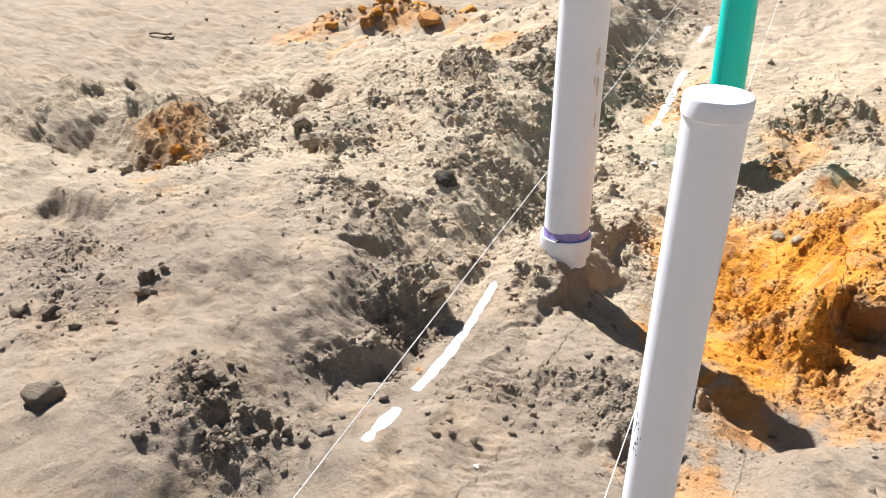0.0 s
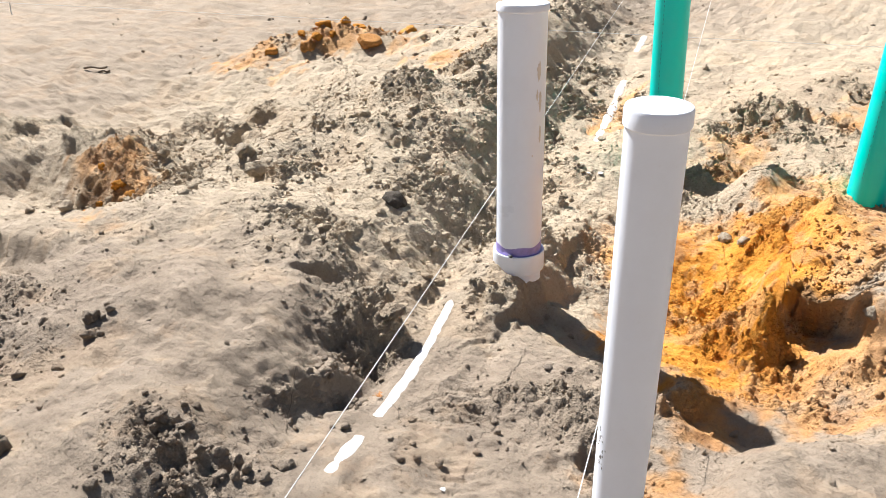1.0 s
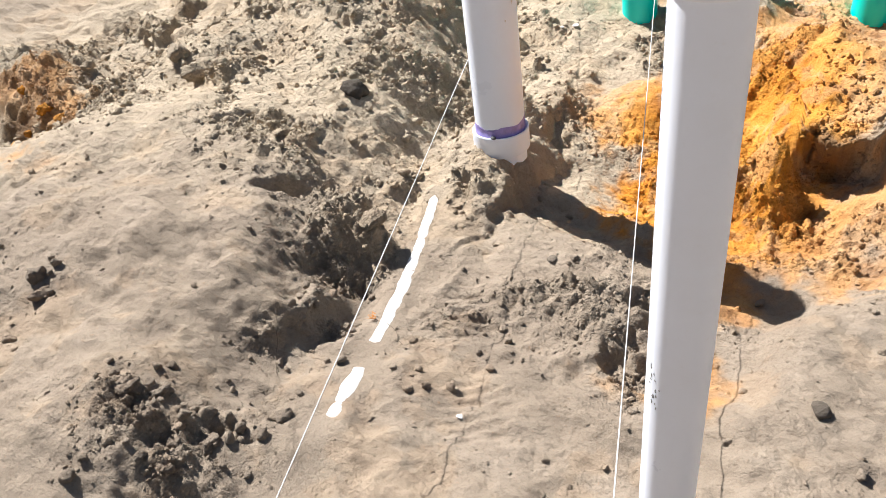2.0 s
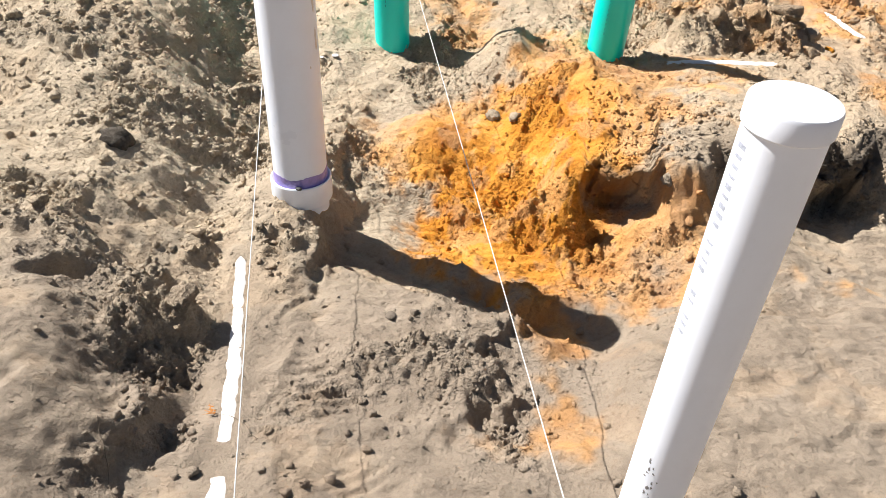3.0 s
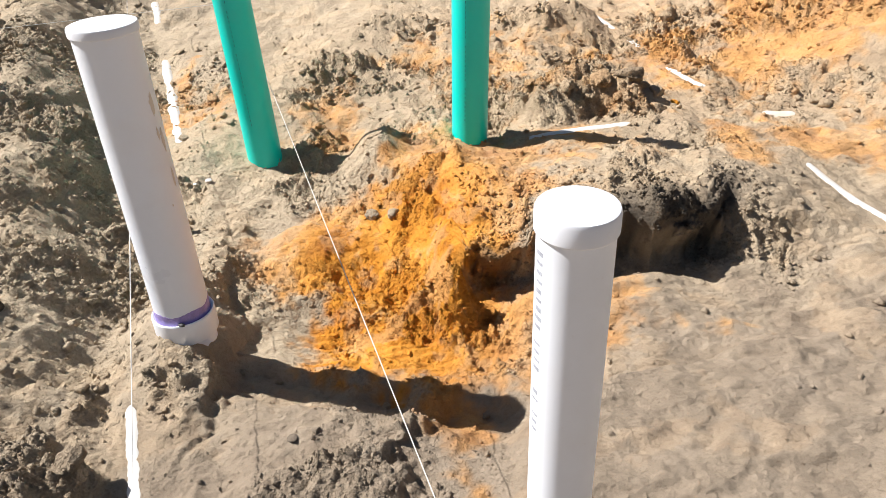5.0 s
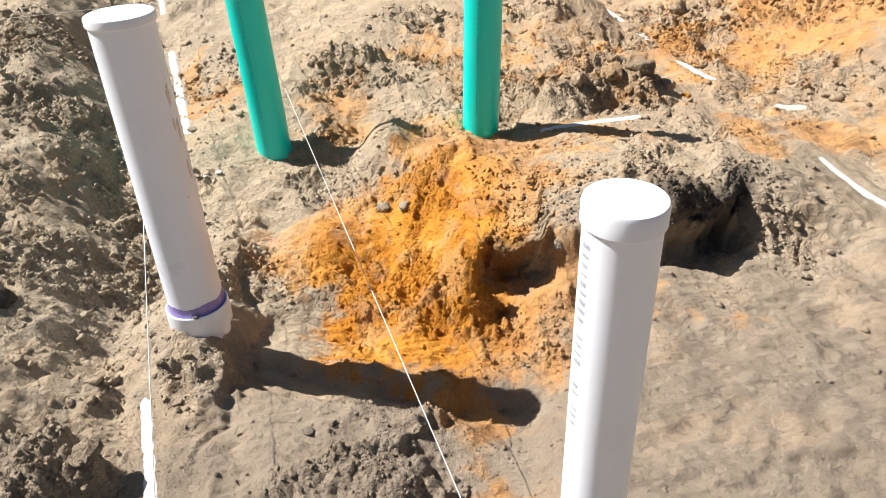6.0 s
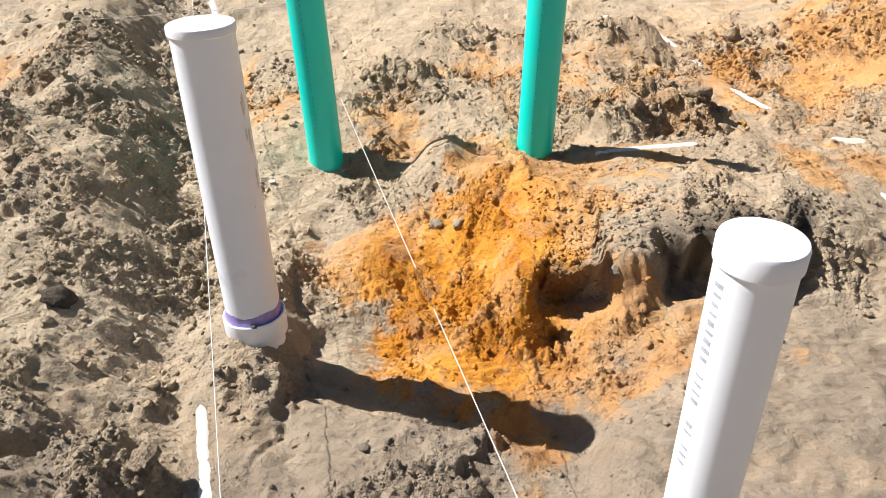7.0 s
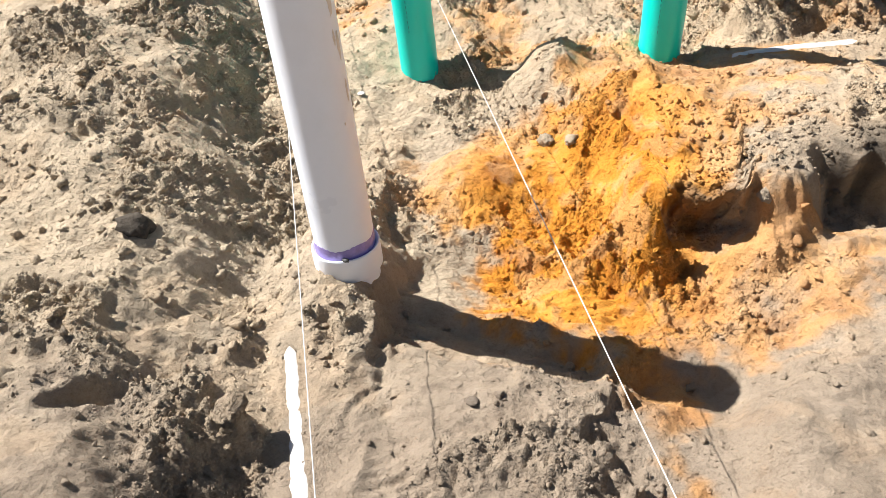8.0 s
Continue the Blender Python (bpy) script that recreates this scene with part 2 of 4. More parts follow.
def dug_height(x, y):
    d = west_of_drain(x, y)
    wob = fbm(x, y, 0.16, 4, 11)
    h = -0.052 + 0.012 * fbm(x, y, 0.9, 4, 1) + 0.006 * wob + 0.008 * fbm(x, y, 0.28, 2, 5)
    # the site climbs gently to the north and north-west
    h = h + 0.06 * sm(0.2, 0.8, y) + 0.06 * sm(0.8, 2.3, y) + 0.05 * sm(0.35, 1.1, y) * sm(0.3, -0.2, x)
    h = h - 0.045 * sm(0.95, 1.45, x) * sm(0.7, 1.1, y)
    # the trench's west bank: its foot and its run change along the drain
    toe = np.interp(y, (-1.0, -0.76, -0.66, -0.5, -0.40, -0.3, 0.0, 0.2, 1.0, 2.2), (0.07, 0.08, 0.085, 0.08, 0.05, 0.03, 0.02, 0.01, 0.0, 0.03))
    run = np.interp(y, (-1.0, -0.76, -0.66, -0.5, -0.40, -0.3, 0.0, 0.2, 0.5, 1.0), (0.26, 0.25, 0.20, 0.21, 0.27, 0.28, 0.27, 0.26, 0.30, 0.30))
    edge = d + 0.02 * fbm(x, y, 0.10, 4, 21) + 0.03 * fbm(x, y, 0.35, 2, 22)
    rise = (0.072 + 0.048 * sm(-0.85, -0.6, y) + 0.045 * sm(0.05, 0.5, y)) * sm(0, 1, (edge - toe) / run)
    h = h + (rise + 0.03 * sm(0.12, 0.4, d)) * (1 - 0.72 * sm(-0.7, -1.9, x)) * sm(-2.2, -1.3, y) * sm(6.5, 3.5, y)
    h = h - 0.02 * np.exp(-((x - north_drain_x(y)) / 0.10) ** 2) * sm(0.9, 1.4, y)
    # ridges of spoil to the west
    h = h + 0.085 * bank(x, y, -2.9, -0.2, -1.75, 0.06, 0.15, 1.0) - 0.10 * bank(x, y, -2.05, -0.29, -1.45, -0.25, 0.11, 1.5)
    h = h + 0.05 * bank(x, y, -2.3, -0.62, -1.8, -0.6, 0.10) - 0.04 * bank(x, y, -2.2, -0.74, -1.9, -0.72, 0.05)
    h = h - 0.05 * bank(x, y, -1.36, -0.73, -1.12, -0.71, 0.035, 1.4) + 0.03 * bank(x, y, -1.38, -0.64, -1.12, -0.63, 0.05)
    h = h + 0.06 * blob(x, y, -1.13, 0.12, 0.14, 0.11, 20, 1.2) + 0.05 * blob(x, y, -0.95, 0.30, 0.2, 0.10, 30, 1.3)
    h = h + 0.02 * bank(x, y, -0.62, 0.2, -0.42, 0.0, 0.08) - 0.01 * blob(x, y, -0.98, 0.0, 0.09, 0.05, 10, 1.5)
    h = h + 0.015 * bank(x, y, -0.7, 0.45, -0.9, 1.2, 0.16) + 0.06 * bank(x, y, -0.8, 1.2, -1.4, 3.2, 0.16)
    h = h + 0.06 * bank(x, y, -1.7, 0.95, -0.95, 0.7, 0.12, 1.3) - 0.05 * blob(x, y, -0.95, 1.05, 0.2, 0.1, -20)
    h = h + 0.06 * bank(x, y, -1.3, 1.6, -2.2, 1.3, 0.14)
    h = h + 0.07 * blob(x, y, -2.0, 1.47, 0.34, 0.14, 25) + 0.05 * blob(x, y, -2.0, 1.45, 0.12, 0.08) + 0.05 * blob(x, y, -2.05, 1.05, 0.35, 0.12, -10)
    # crumbling lip over a hollow beside the drain
    h = h + 0.03 * bank(x, y, -0.115, -0.50, -0.09, -0.66, 0.024, 1.3) * (1 + 0.9 * wob) - 0.010 * bank(x, y, -0.06, -0.53, -0.04, -0.64, 0.025, 1.4)
    h = h + 0.03 * blob(x, y, -0.2, -0.98, 0.13, 0.09) + 0.03 * blob(x, y, 0.0, -0.98, 0.14, 0.08)
    h = h + 0.03 * blob(x, y, -0.62, -0.72, 0.2, 0.12, 20) - 0.035 * blob(x, y, -0.335, -0.40, 0.05, 0.018, 35, 2.5)
    h = h - 0.025 * blob(x, y, -0.68, -0.66, 0.06, 0.045) + 0.03 * blob(x, y, -0.9, -0.3, 0.3, 0.12, 15)
    # heap round the foot of the wide white stub, and the neck of soil north of it
    cut = x + 0.02 * wob + 0.03 * fbm(x, y, 0.06, 3, 26)
    h = h + 0.068 * blob(x, y, -0.015, -0.05, 0.12, 0.15, 0, 1.3) * sm(0.075, 0.05, cut)
    h = h + 0.05 * blob(x, y, -0.05, 0.2, 0.085, 0.20, 0, 1.6) * sm(0.055, 0.02, cut) + 0.012 * bank(x, y, 0.12, -0.19, 0.36, -0.28, 0.05)
    # the orange excavation
    h = h - 0.075 * blob(x, y, 0.44, 0.12, 0.24, 0.20, -30, 1.5) - 0.058 * blob(x, y, 0.69, -0.09, 0.13, 0.17, 8, 1.8)
    step = x - 0.475 - 0.22 * (y + 0.25) * np.sign(-0.25 - y) + 0.02 * wob + 0.035 * fbm(x, y, 0.05, 3, 27)
    h = h - 0.04 * sm(0.0, 0.05, step) * sm(0.75, 0.66, x) * sm(-0.60, -0.48, y) * sm(-0.12, -0.2, y)
    h = h - 0.03 * blob(x, y, 0.19, 0.085, 0.13, 0.13, -10, 2.6)
    h = h - 0.04 * bank(x, y, 0.14, -0.075, 0.42, -0.155, 0.06, 2.4) - 0.02 * bank(x, y, 0.42, -0.15, 0.70, -0.20, 0.065, 1.8)
    h = h - 0.028 * blob(x, y, 1.2, 0.0, 0.3, 0.16)
    h = h + 0.026 * blob(x, y, 0.20, 0.40, 0.10, 0.07, 10, 2.2) + 0.024 * sand_tongue(x, y)
    # bank under the green stubs: a cave, a buttress beside it, then a long undercut face
    ragged = 0.018 * fbm(x, y, 0.11, 3, 31) + 0.016 * fbm(x, y, 0.035, 3, 33)
    front = 0.18 + 0.05 * sm(0.605, 0.635, x) * sm(0.80, 0.745, x) - 0.02 * sm(0.75, 0.80, x) * sm(0.92, 0.86, x)
    front = front + 0.085 * sm(0.87, 0.95, x) + 0.06 * sm(1.0, 1.35, x) + ragged
    talus = sm(0.775, 0.815, x) * sm(0.99, 0.90, x) + 1.3 * sm(1.23, 1.33, x)
    face = sm(front - 0.012 - 0.10 * talus, front + 0.028 + 0.03 * talus, y)
    slope = sm(-0.02, 0.30, y + 0.35 * (x - 0.5) + ragged)
    lee = sm(0.57, 0.64, x + ragged)
    berm = (face * lee + slope * (1 - lee) * 0.75) * sm(0.40, 0.62, x + 0.25 * (y - 0.3)) * sm(1.72, 1.30, x - 0.1 * y)
    h = h + berm * (0.118 + 0.02 * blob(x, y, 1.15, 0.42, 0.3, 0.12)) * (0.40 + 0.60 * sm(0.80, 0.45, y)) * (0.8 + 0.2 * sm(1.4, 1.1, x))
    h = h - 0.04 * blob(x, y, 1.12, 0.265, 0.17, 0.06, 16, 1.8)
    h = h + 0.03 * bank(x, y, 0.83, 0.16, 1.02, 0.06, 0.06) + 0.052 * bank(x, y, 0.575, 0.28, 0.595, 0.15, 0.03, 1.5) + 0.03 * blob(x, y, 0.78, 0.12, 0.05, 0.05)
    h = h + 0.05 * blob(x, y, 0.55, 0.62, 0.1, 0.11) + 0.10 * blob(x, y, 0.385, 0.735, 0.07, 0.09, -12, 1.2) + 0.06 * blob(x, y, 0.58, 0.86, 0.05, 0.05)
    h = h - 0.022 * bank(x, y, 0.13, 0.84, 0.3, 0.74, 0.035, 1.6) - 0.03 * blob(x, y, 0.05, 0.86, 0.09, 0.09)
    # spoil behind
    h = h + 0.085 * bank(x, y, 0.98, 1.02, 1.2, 1.05, 0.085, 1.0) + 0.09 * blob(x, y, 1.1, 1.75, 0.17, 0.12, 0, 1.3)
    h = h + 0.30 * blob(x, y, 2.45, 1.75, 0.5, 0.45, 20) + 0.10 * blob(x, y, 2.1, 1.15, 0.25, 0.15)
    h = h + 0.06 * bank(x, y, 0.1, 1.2, 0.5, 2.6, 0.16) + 0.05 * blob(x, y, 0.65, 1.6, 0.3, 0.2)
    # tread marks of boots
    for cx, cy, deg, depth in ((0.165, -0.49, 25, 0.006), (0.45, 0.17, 15, 0.007), (0.47, 0.03, 10, 0.006), (0.27, 0.10, 5, 0.005), (0.30, -0.70, 35, 0.004)):
        a = radians(deg)
        v = (y - cy) * math.cos(a) - (x - cx) * math.sin(a)
        h = h - depth * blob(x, y, cx, cy, 0.055, 0.075, deg, 2.0) * (0.7 + 0.6 * np.sin(v * 2 * math.pi / 0.022))
    # broken soil at three sizes, then fine grain; the sand lies smooth along the drain
    swept = 1 - 0.93 * np.exp(-(d / 0.04) ** 2) * sm(-0.08, -0.18, y)
    swept = swept * (1 - 0.9 * np.maximum(np.maximum(bank(x, y, 1.13, 2.2, 1.51, 1.10, 0.035), bank(x, y, 0.84, 0.744, 1.2, 0.825, 0.035)), bank(x, y, 1.56, 0.61, 1.98, -0.25, 0.035)))
    r = roughness(x, y) * swept
    near = sm(7.0, 2.5, np.hypot(x, y))
    west = sm(-0.15, -0.35, x) * sm(-0.1, 0.2, y)
    h = h + r * ((0.036 - 0.004 * west) * fbm(x, y, 0.18, 6, 51, 0.57) + (0.028 - 0.003 * west) * lumps(x, y, 0.085, 60, 0.6))
    h = h + near * r * (0.024 - 0.006 * west) * lumps(x, y, 0.034, 170, 0.75) + near * (0.07 + 0.93 * r) * (0.015 - 0.006 * west) * lumps(x, y, 0.016, 280, 0.65) * swept
    h = h + near * swept * (1 - 0.6 * r) * (0.006 * fbm(x, y, 0.09, 5, 90, 0.55) - 0.012 * np.abs(fbm(x + 0.03 * wob, y, 0.17, 3, 92)) + 0.0055 * fbm(x * 0.6, y * 1.6, 0.045, 3, 95))
    h = h + (1 - r) * sm(-1.0, -2.0, x - 0.5 * y) * 0.016 * fbm(x * 0.8, y * 1.7, 0.14, 4, 97, 0.6)
    h = h + (1 - near) * 0.025 * fbm(x, y, 0.6, 4, 99, 0.6)
    return h


# strips where a drain pipe lies just under the sand: from, to
LANES = [((PIPE_X - 0.87 * PIPE_SLOPE, -0.87), (PIPE_X - 0.16 * PIPE_SLOPE, -0.16)), ((north_drain_x(0.95), 0.95), (north_drain_x(2.7), 2.7)),
         ((1.13, 2.2), (1.52, 1.08)), ((1.60, 0.93), (1.74, 0.905)), ((1.56, 0.61), (1.98, -0.25)), ((0.80, 0.735), (1.22, 0.83))]
LANE_FITS = []
for (ax, ay), (bx, by) in LANES:
    along = np.linspace(0, 1, 80)
    LANE_FITS.append(np.polyfit(along, dug_height(ax + (bx - ax) * along, ay + (by - ay) * along), 3))


def height(x, y):
    """The dug ground, smoothed by the sand that lies over the drain pipes."""
    h = dug_height(x, y)
    fine = 0.0016 * fbm(x, y, 0.03, 4, 141, 0.6)
    for ((ax, ay), (bx, by)), fit in zip(LANES, LANE_FITS):
        length = math.hypot(bx - ax, by - ay)
        u = ((x - ax) * (bx - ax) + (y - ay) * (by - ay)) / length ** 2
        across = ((x - ax) * (by - ay) - (y - ay) * (bx - ax)) / length
        k = np.exp(-(across / 0.034) ** 4) * sm(-0.04, 0.04, u) * sm(1.04, 0.96, u)
        h = h * (1 - k) + k * (np.polyval(fit, np.clip(u, 0, 1)) + fine)
    return h


def undercut(x, y, z):
    """How far soil leans out over the hollows: upper soil reaches out beyond its foot."""
    west = sm(0.59, 0.63, x) * sm(0.80, 0.75, x)
    east = sm(0.93, 0.99, x) * sm(1.31, 1.23, x)
    line = 0.235 * west + (0.27 + 0.06 * sm(1.0, 1.35, x)) * (1 - west)
    m = np.maximum(west, east) * sm(line - 0.10, line - 0.03, y) * sm(line + 0.32, line + 0.04, y)
    dy = -0.85 * m * (0.9 + 0.35 * fbm(x, y * 0.3, 0.11, 3, 77)) * np.clip(z + 0.06, 0, 0.15)
    n = bank(x, y, -0.115, -0.50, -0.09, -0.66, 0.035)
    dx = 0.6 * n * np.maximum(z - 0.0, 0)
    return dx, dy


def soil_kind(x, y, z):
    n1, n2 = fbm(x, y, 0.13, 5, 201, 0.6), fbm(x, y, 0.03, 3, 210)
    o = 1.9 * blob(x, y, 0.22, 0.40, 0.10, 0.075, 15) + 1.4 * blob(x, y, 0.45, 0.14, 0.16, 0.23, -20)
    o = o + 0.85 * blob(x, y, 0.68, -0.02, 0.12, 0.10) + 0.9 * bank(x, y, 0.55, -0.2, 0.60, -0.52, 0.045) + 1.1 * blob(x, y, 0.56, 0.62, 0.14, 0.17)
    o = o + 0.45 * blob(x, y, 0.72, 0.42, 0.2, 0.14) + 0.75 * bank(x, y, 0.72, 0.66, 1.12, 0.64, 0.08)
    o = o + 0.6 * blob(x, y, 0.88, 0.08, 0.16, 0.1) + 0.42 * bank(x, y, 1.05, -0.02, 1.35, -0.07, 0.03)
    o = o + 1.2 * blob(x, y, 1.78, 0.67, 0.24, 0.07, -12) + 0.75 * blob(x, y, 1.48, 0.57, 0.08, 0.08)
    o = o + 0.9 * blob(x, y, 2.3, 1.75, 0.45, 0.3, 30) + 0.9 * blob(x, y, 1.95, 1.32, 0.3, 0.2) + 0.3 * blob(x, y, 1.2, 1.3, 0.8, 0.5) + 0.5 * blob(x, y, 2.1, 2.8, 0.9, 0.4)
    o = o + 1.15 * blob(x, y, -2.0, 1.45, 0.36, 0.16, 25) + 0.8 * blob(x, y, -0.5, 5.2, 0.7, 0.25) + 0.75 * blob(x, y, -2.05, 1.0, 0.35, 0.10, -10)
    o = o + 0.95 * blob(x, y, -1.7, -0.09, 0.2, 0.09) + 0.5 * blob(x, y, -1.2, -0.48, 0.14, 0.08) + 0.6 * bank(x, y, -1.5, 1.32, -1.05, 1.25, 0.08) + 0.5 * blob(x, y, 0.18, 1.1, 0.12, 0.12)
    o = o + 0.5 * bank(x, y, -0.33, 1.1, -0.38, 1.7, 0.05)
    o = o + 0.42 * blob(x, y, 0.25, 0.95, 0.14, 0.16) + 0.5 * blob(x, y, -0.2, 1.25, 0.1, 0.12) + 0.4 * blob(x, y, 0.42, -0.55, 0.06, 0.05) + 0.3 * blob(x, y, 0.65, 1.5, 0.2, 0.2)
    # less orange low in the cave, darkening it where it lies shaded
    o = o * (1 - 0.5 * bank(x, y, 0.64, 0.23, 0.80, 0.22, 0.05) * sm(0.03, -0.03, z)) * (1 - 0.75 * sand_tongue(x, y))
    # less orange on the pale block; also along the wide stub's shadow, greying it
    o = o * (1 - 0.8 * blob(x, y, 0.365, 0.69, 0.06, 0.10)) * (1 - 0.8 * bank(x, y, 0.1, -0.06, 0.40, -0.15, 0.065))
    o = sm(0.25, 0.95, o + (0.42 * n1 + 0.2 * n2) * sm(0.04, 0.35, o) - 0.03)
    o = o * (0.48 + 0.52 * blob(x, y, 0.42, 0.20, 0.27, 0.38, -20, 2.5)) * (1 - 0.28 * sm(0.1, 0.7, fbm(x, y, 0.055, 4, 215, 0.6)))
    o = np.clip(o + 0.16 * blob(x, y, 1.6, 1.5, 0.9, 0.6) + 0.05 * sm(0.2, 0.6, n1), 0, 1)
    # dark topsoil along the bank, deepened by colour where its hollows lie shaded
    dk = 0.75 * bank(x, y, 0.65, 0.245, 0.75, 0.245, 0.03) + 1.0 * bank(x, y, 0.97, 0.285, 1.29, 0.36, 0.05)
    # damp soil in piles, lip and west hollow, plus that hollow's shade in colour
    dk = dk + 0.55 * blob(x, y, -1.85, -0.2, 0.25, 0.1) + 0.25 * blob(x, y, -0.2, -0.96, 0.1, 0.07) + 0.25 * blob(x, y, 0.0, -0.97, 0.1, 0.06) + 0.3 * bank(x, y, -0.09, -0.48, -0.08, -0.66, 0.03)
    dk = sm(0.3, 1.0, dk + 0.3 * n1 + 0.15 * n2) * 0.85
    pale = 0.0 + 0.82 * sm(-0.6, 0.4, y - 0.45 * np.minimum(x, 0.3) - 0.16 * np.maximum(x - 0.3, 0)) + 0.15 * sm(-0.4, -1.6, x) + 0.2 * n1 + 0.12 * n2 + 0.1 * sm(0.25, -0.3, x) * sm(0.3, -0.3, y) + 0.25 * blob(x, y, -0.75, 0.35, 0.5, 0.5)
    pale = np.clip((pale - 0.3 * blob(x, y, -1.1, -0.6, 0.5, 0.35) + 0.5 * blob(x, y, 0.365, 0.7, 0.07, 0.11) + 0.55 * blob(x, y, 0.16, 0.06, 0.09, 0.10)) * (1 - 0.8 * sm(1.5, 3.0, np.hypot(x, y - 0.5)) * sm(0.5, -1.0, x)), 0, 1)
    rough = roughness(x, y)
    pale = np.clip(pale + 0.55 * rough * sm(-0.6, -0.1, y), 0, 1)
    broken = np.clip(0.12 + 1.1 * rough, 0, 1)
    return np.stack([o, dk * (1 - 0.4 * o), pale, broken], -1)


def steps(a, b, fine, ratio_low, ratio_high, low, high):
    """Grid lines: even between a and b, then wider and wider out to low and high."""
    mid = np.arange(a, b + fine, fine)
    down, up = [], []
    s, v = fine, a
    while v > low:
        s *= ratio_low
        v -= s
        down.append(v)
    s, v = fine, mid[-1]
    while v < high:
        s *= ratio_high
        v += s
        up.append(v)
    return np.concatenate([down[::-1], mid, up])


def mesh_from(name, verts, faces, mat, smooth=True, kinds=None):
    me = bpy.data.meshes.new(name)
    nv, nf, k = len(verts), len(faces), faces.shape[1]
    me.vertices.add(nv)
    me.vertices.foreach_set("co", np.ascontiguousarray(verts, np.float32).ravel())
    me.loops.add(nf * k)
    me.polygons.add(nf)
    me.loops.foreach_set("vertex_index", np.ascontiguousarray(faces, np.int32).ravel())
    me.polygons.foreach_set("loop_start", np.arange(0, nf * k, k, dtype=np.int32))
    me.polygons.foreach_set("use_smooth", np.full(nf, smooth))
    me.update(calc_edges=True)
    if kinds is not None:
        me.color_attributes.new("soil", "FLOAT_COLOR", "POINT").data.foreach_set("color", np.ascontiguousarray(kinds, np.float32).ravel())
    me.materials.append(mat)
    return me


def build_ground():
    gx = steps(-0.95, 1.36, 0.0043, 1.006, 1.009, -2.2, 2.5)
    gx = np.concatenate([steps(gx[0], gx[0], gx[1] - gx[0], 1.04, 1.04, -60, gx[0] - 1)[:-1], gx, steps(gx[-1], gx[-1], gx[-1] - gx[-2], 1.04, 1.05, gx[-1] + 1, 60)[1:]])
    gy = steps(-1.08, 0.55, 0.0043, 1.07, 1.010, -60, 2.5)
    gy = np.concatenate([gy, steps(gy[-1], gy[-1], gy[-1] - gy[-2], 1.04, 1.04, gy[-1] + 1, 60)[1:]])
    X, Y = np.meshgrid(gx, gy)
    x, y = X.ravel(), Y.ravel()
    z = height(x, y)
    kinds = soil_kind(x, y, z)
    dx, dy = undercut(x, y, z)
    verts = np.stack([x + dx, y + dy, z], -1)
    nx, ny = len(gx), len(gy)
    i = (np.arange(ny - 1)[:, None] * nx + np.arange(nx - 1)[None, :]).ravel()
    faces = np.stack([i, i + 1, i + nx + 1, i + nx], -1)
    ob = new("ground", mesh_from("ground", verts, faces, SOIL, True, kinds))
    return tagged(ob, "dug sandy building ground with orange clay patches", "ground", kind="structure")


ground = build_ground()


def ground_at(x, y):
    xa, ya = np.array([float(x)]), np.array([float(y)])
    z = height(xa, ya)
    dx, dy = undercut(xa, ya, z)
    return float(x + dx[0]), float(y + dy[0]), float(z[0])


# ---------------------------------------------------------------- clods
def ico(sub):
    bm = bmesh.new()
    bmesh.ops.create_icosphere(bm, subdivisions=sub, radius=1.0)
    bm.verts.ensure_lookup_table()
    v = np.array([p.co[:] for p in bm.verts])
    f = np.array([[q.index for q in p.verts] for p in bm.faces])
    bm.free()
    return v, f


def clod_shape(unit, rng, rough=0.35):
    a = rng.normal(size=(3, 3))
    q, _ = np.linalg.qr(a)
    w = 1 + rough * 0.5 * np.sin(unit @ rng.normal(size=3) * 2.3 + rng.uniform(0, 6)) + rough * 0.45 * np.sin(unit @ rng.normal(size=3) * 4.1)
    w = w + rng.normal(0, rough * 0.35, len(unit))
    p = unit * w[:, None] * rng.uniform(0.65, 1.15, 3)
    for _ in range(6):                                   # broken faces
        n = rng.normal(size=3)
        n /= np.linalg.norm(n)
        over = np.maximum(p @ n - rng.uniform(0.4, 0.75), 0)
        p = p - over[:, None] * n
    return p @ q.T


def scatter(count, low, high, x0, x1, y0, y1, seed, floor, size_power=2.6):
    """Places for loose crumbs: thick where the soil is broken, few elsewhere."""
    rng = np.random.default_rng(seed)
    x, y = rng.uniform(x0, x1, count * 12), rng.uniform(y0, y1, count * 12)
    keep = rng.uniform(0, 1, len(x)) < floor + (1 - floor) * roughness(x, y) ** 1.3
    x, y = x[keep][:count], y[keep][:count]
    s = low * (1 - rng.uniform(0, 1, len(x)) * (1 - (low / high) ** size_power)) ** (-1 / size_power)
    return x, y, s, rng


def crumbs(name, label, count, low, high, area, seed, sub, floor):
    unit, tri = ico(sub)
    x, y, s, rng = scatter(count, low, high, *area, seed, floor)
    z = height(x, y)
    dx, dy = undercut(x, y, z)
    kinds = soil_kind(x, y, z)
    shapes = [clod_shape(unit, rng, 0.5) for _ in range(40)]
    pick = rng.integers(0, 40, len(x))
    P = np.stack([shapes[k] for k in pick]) * s[:, None, None]
    P[..., 2] *= 0.8
    P += np.stack([x + dx, y + dy, z + 0.1 * s], -1)[:, None, :]
    n = len(unit)
    faces = (tri[None] + (np.arange(len(x)) * n)[:, None, None]).reshape(-1, 3)
    me = mesh_from(name, P.reshape(-1, 3), faces, SOIL, sub > 1, np.repeat(kinds, n, 0))
    return tagged(new(name, me), label, "soil", kind="stuff")


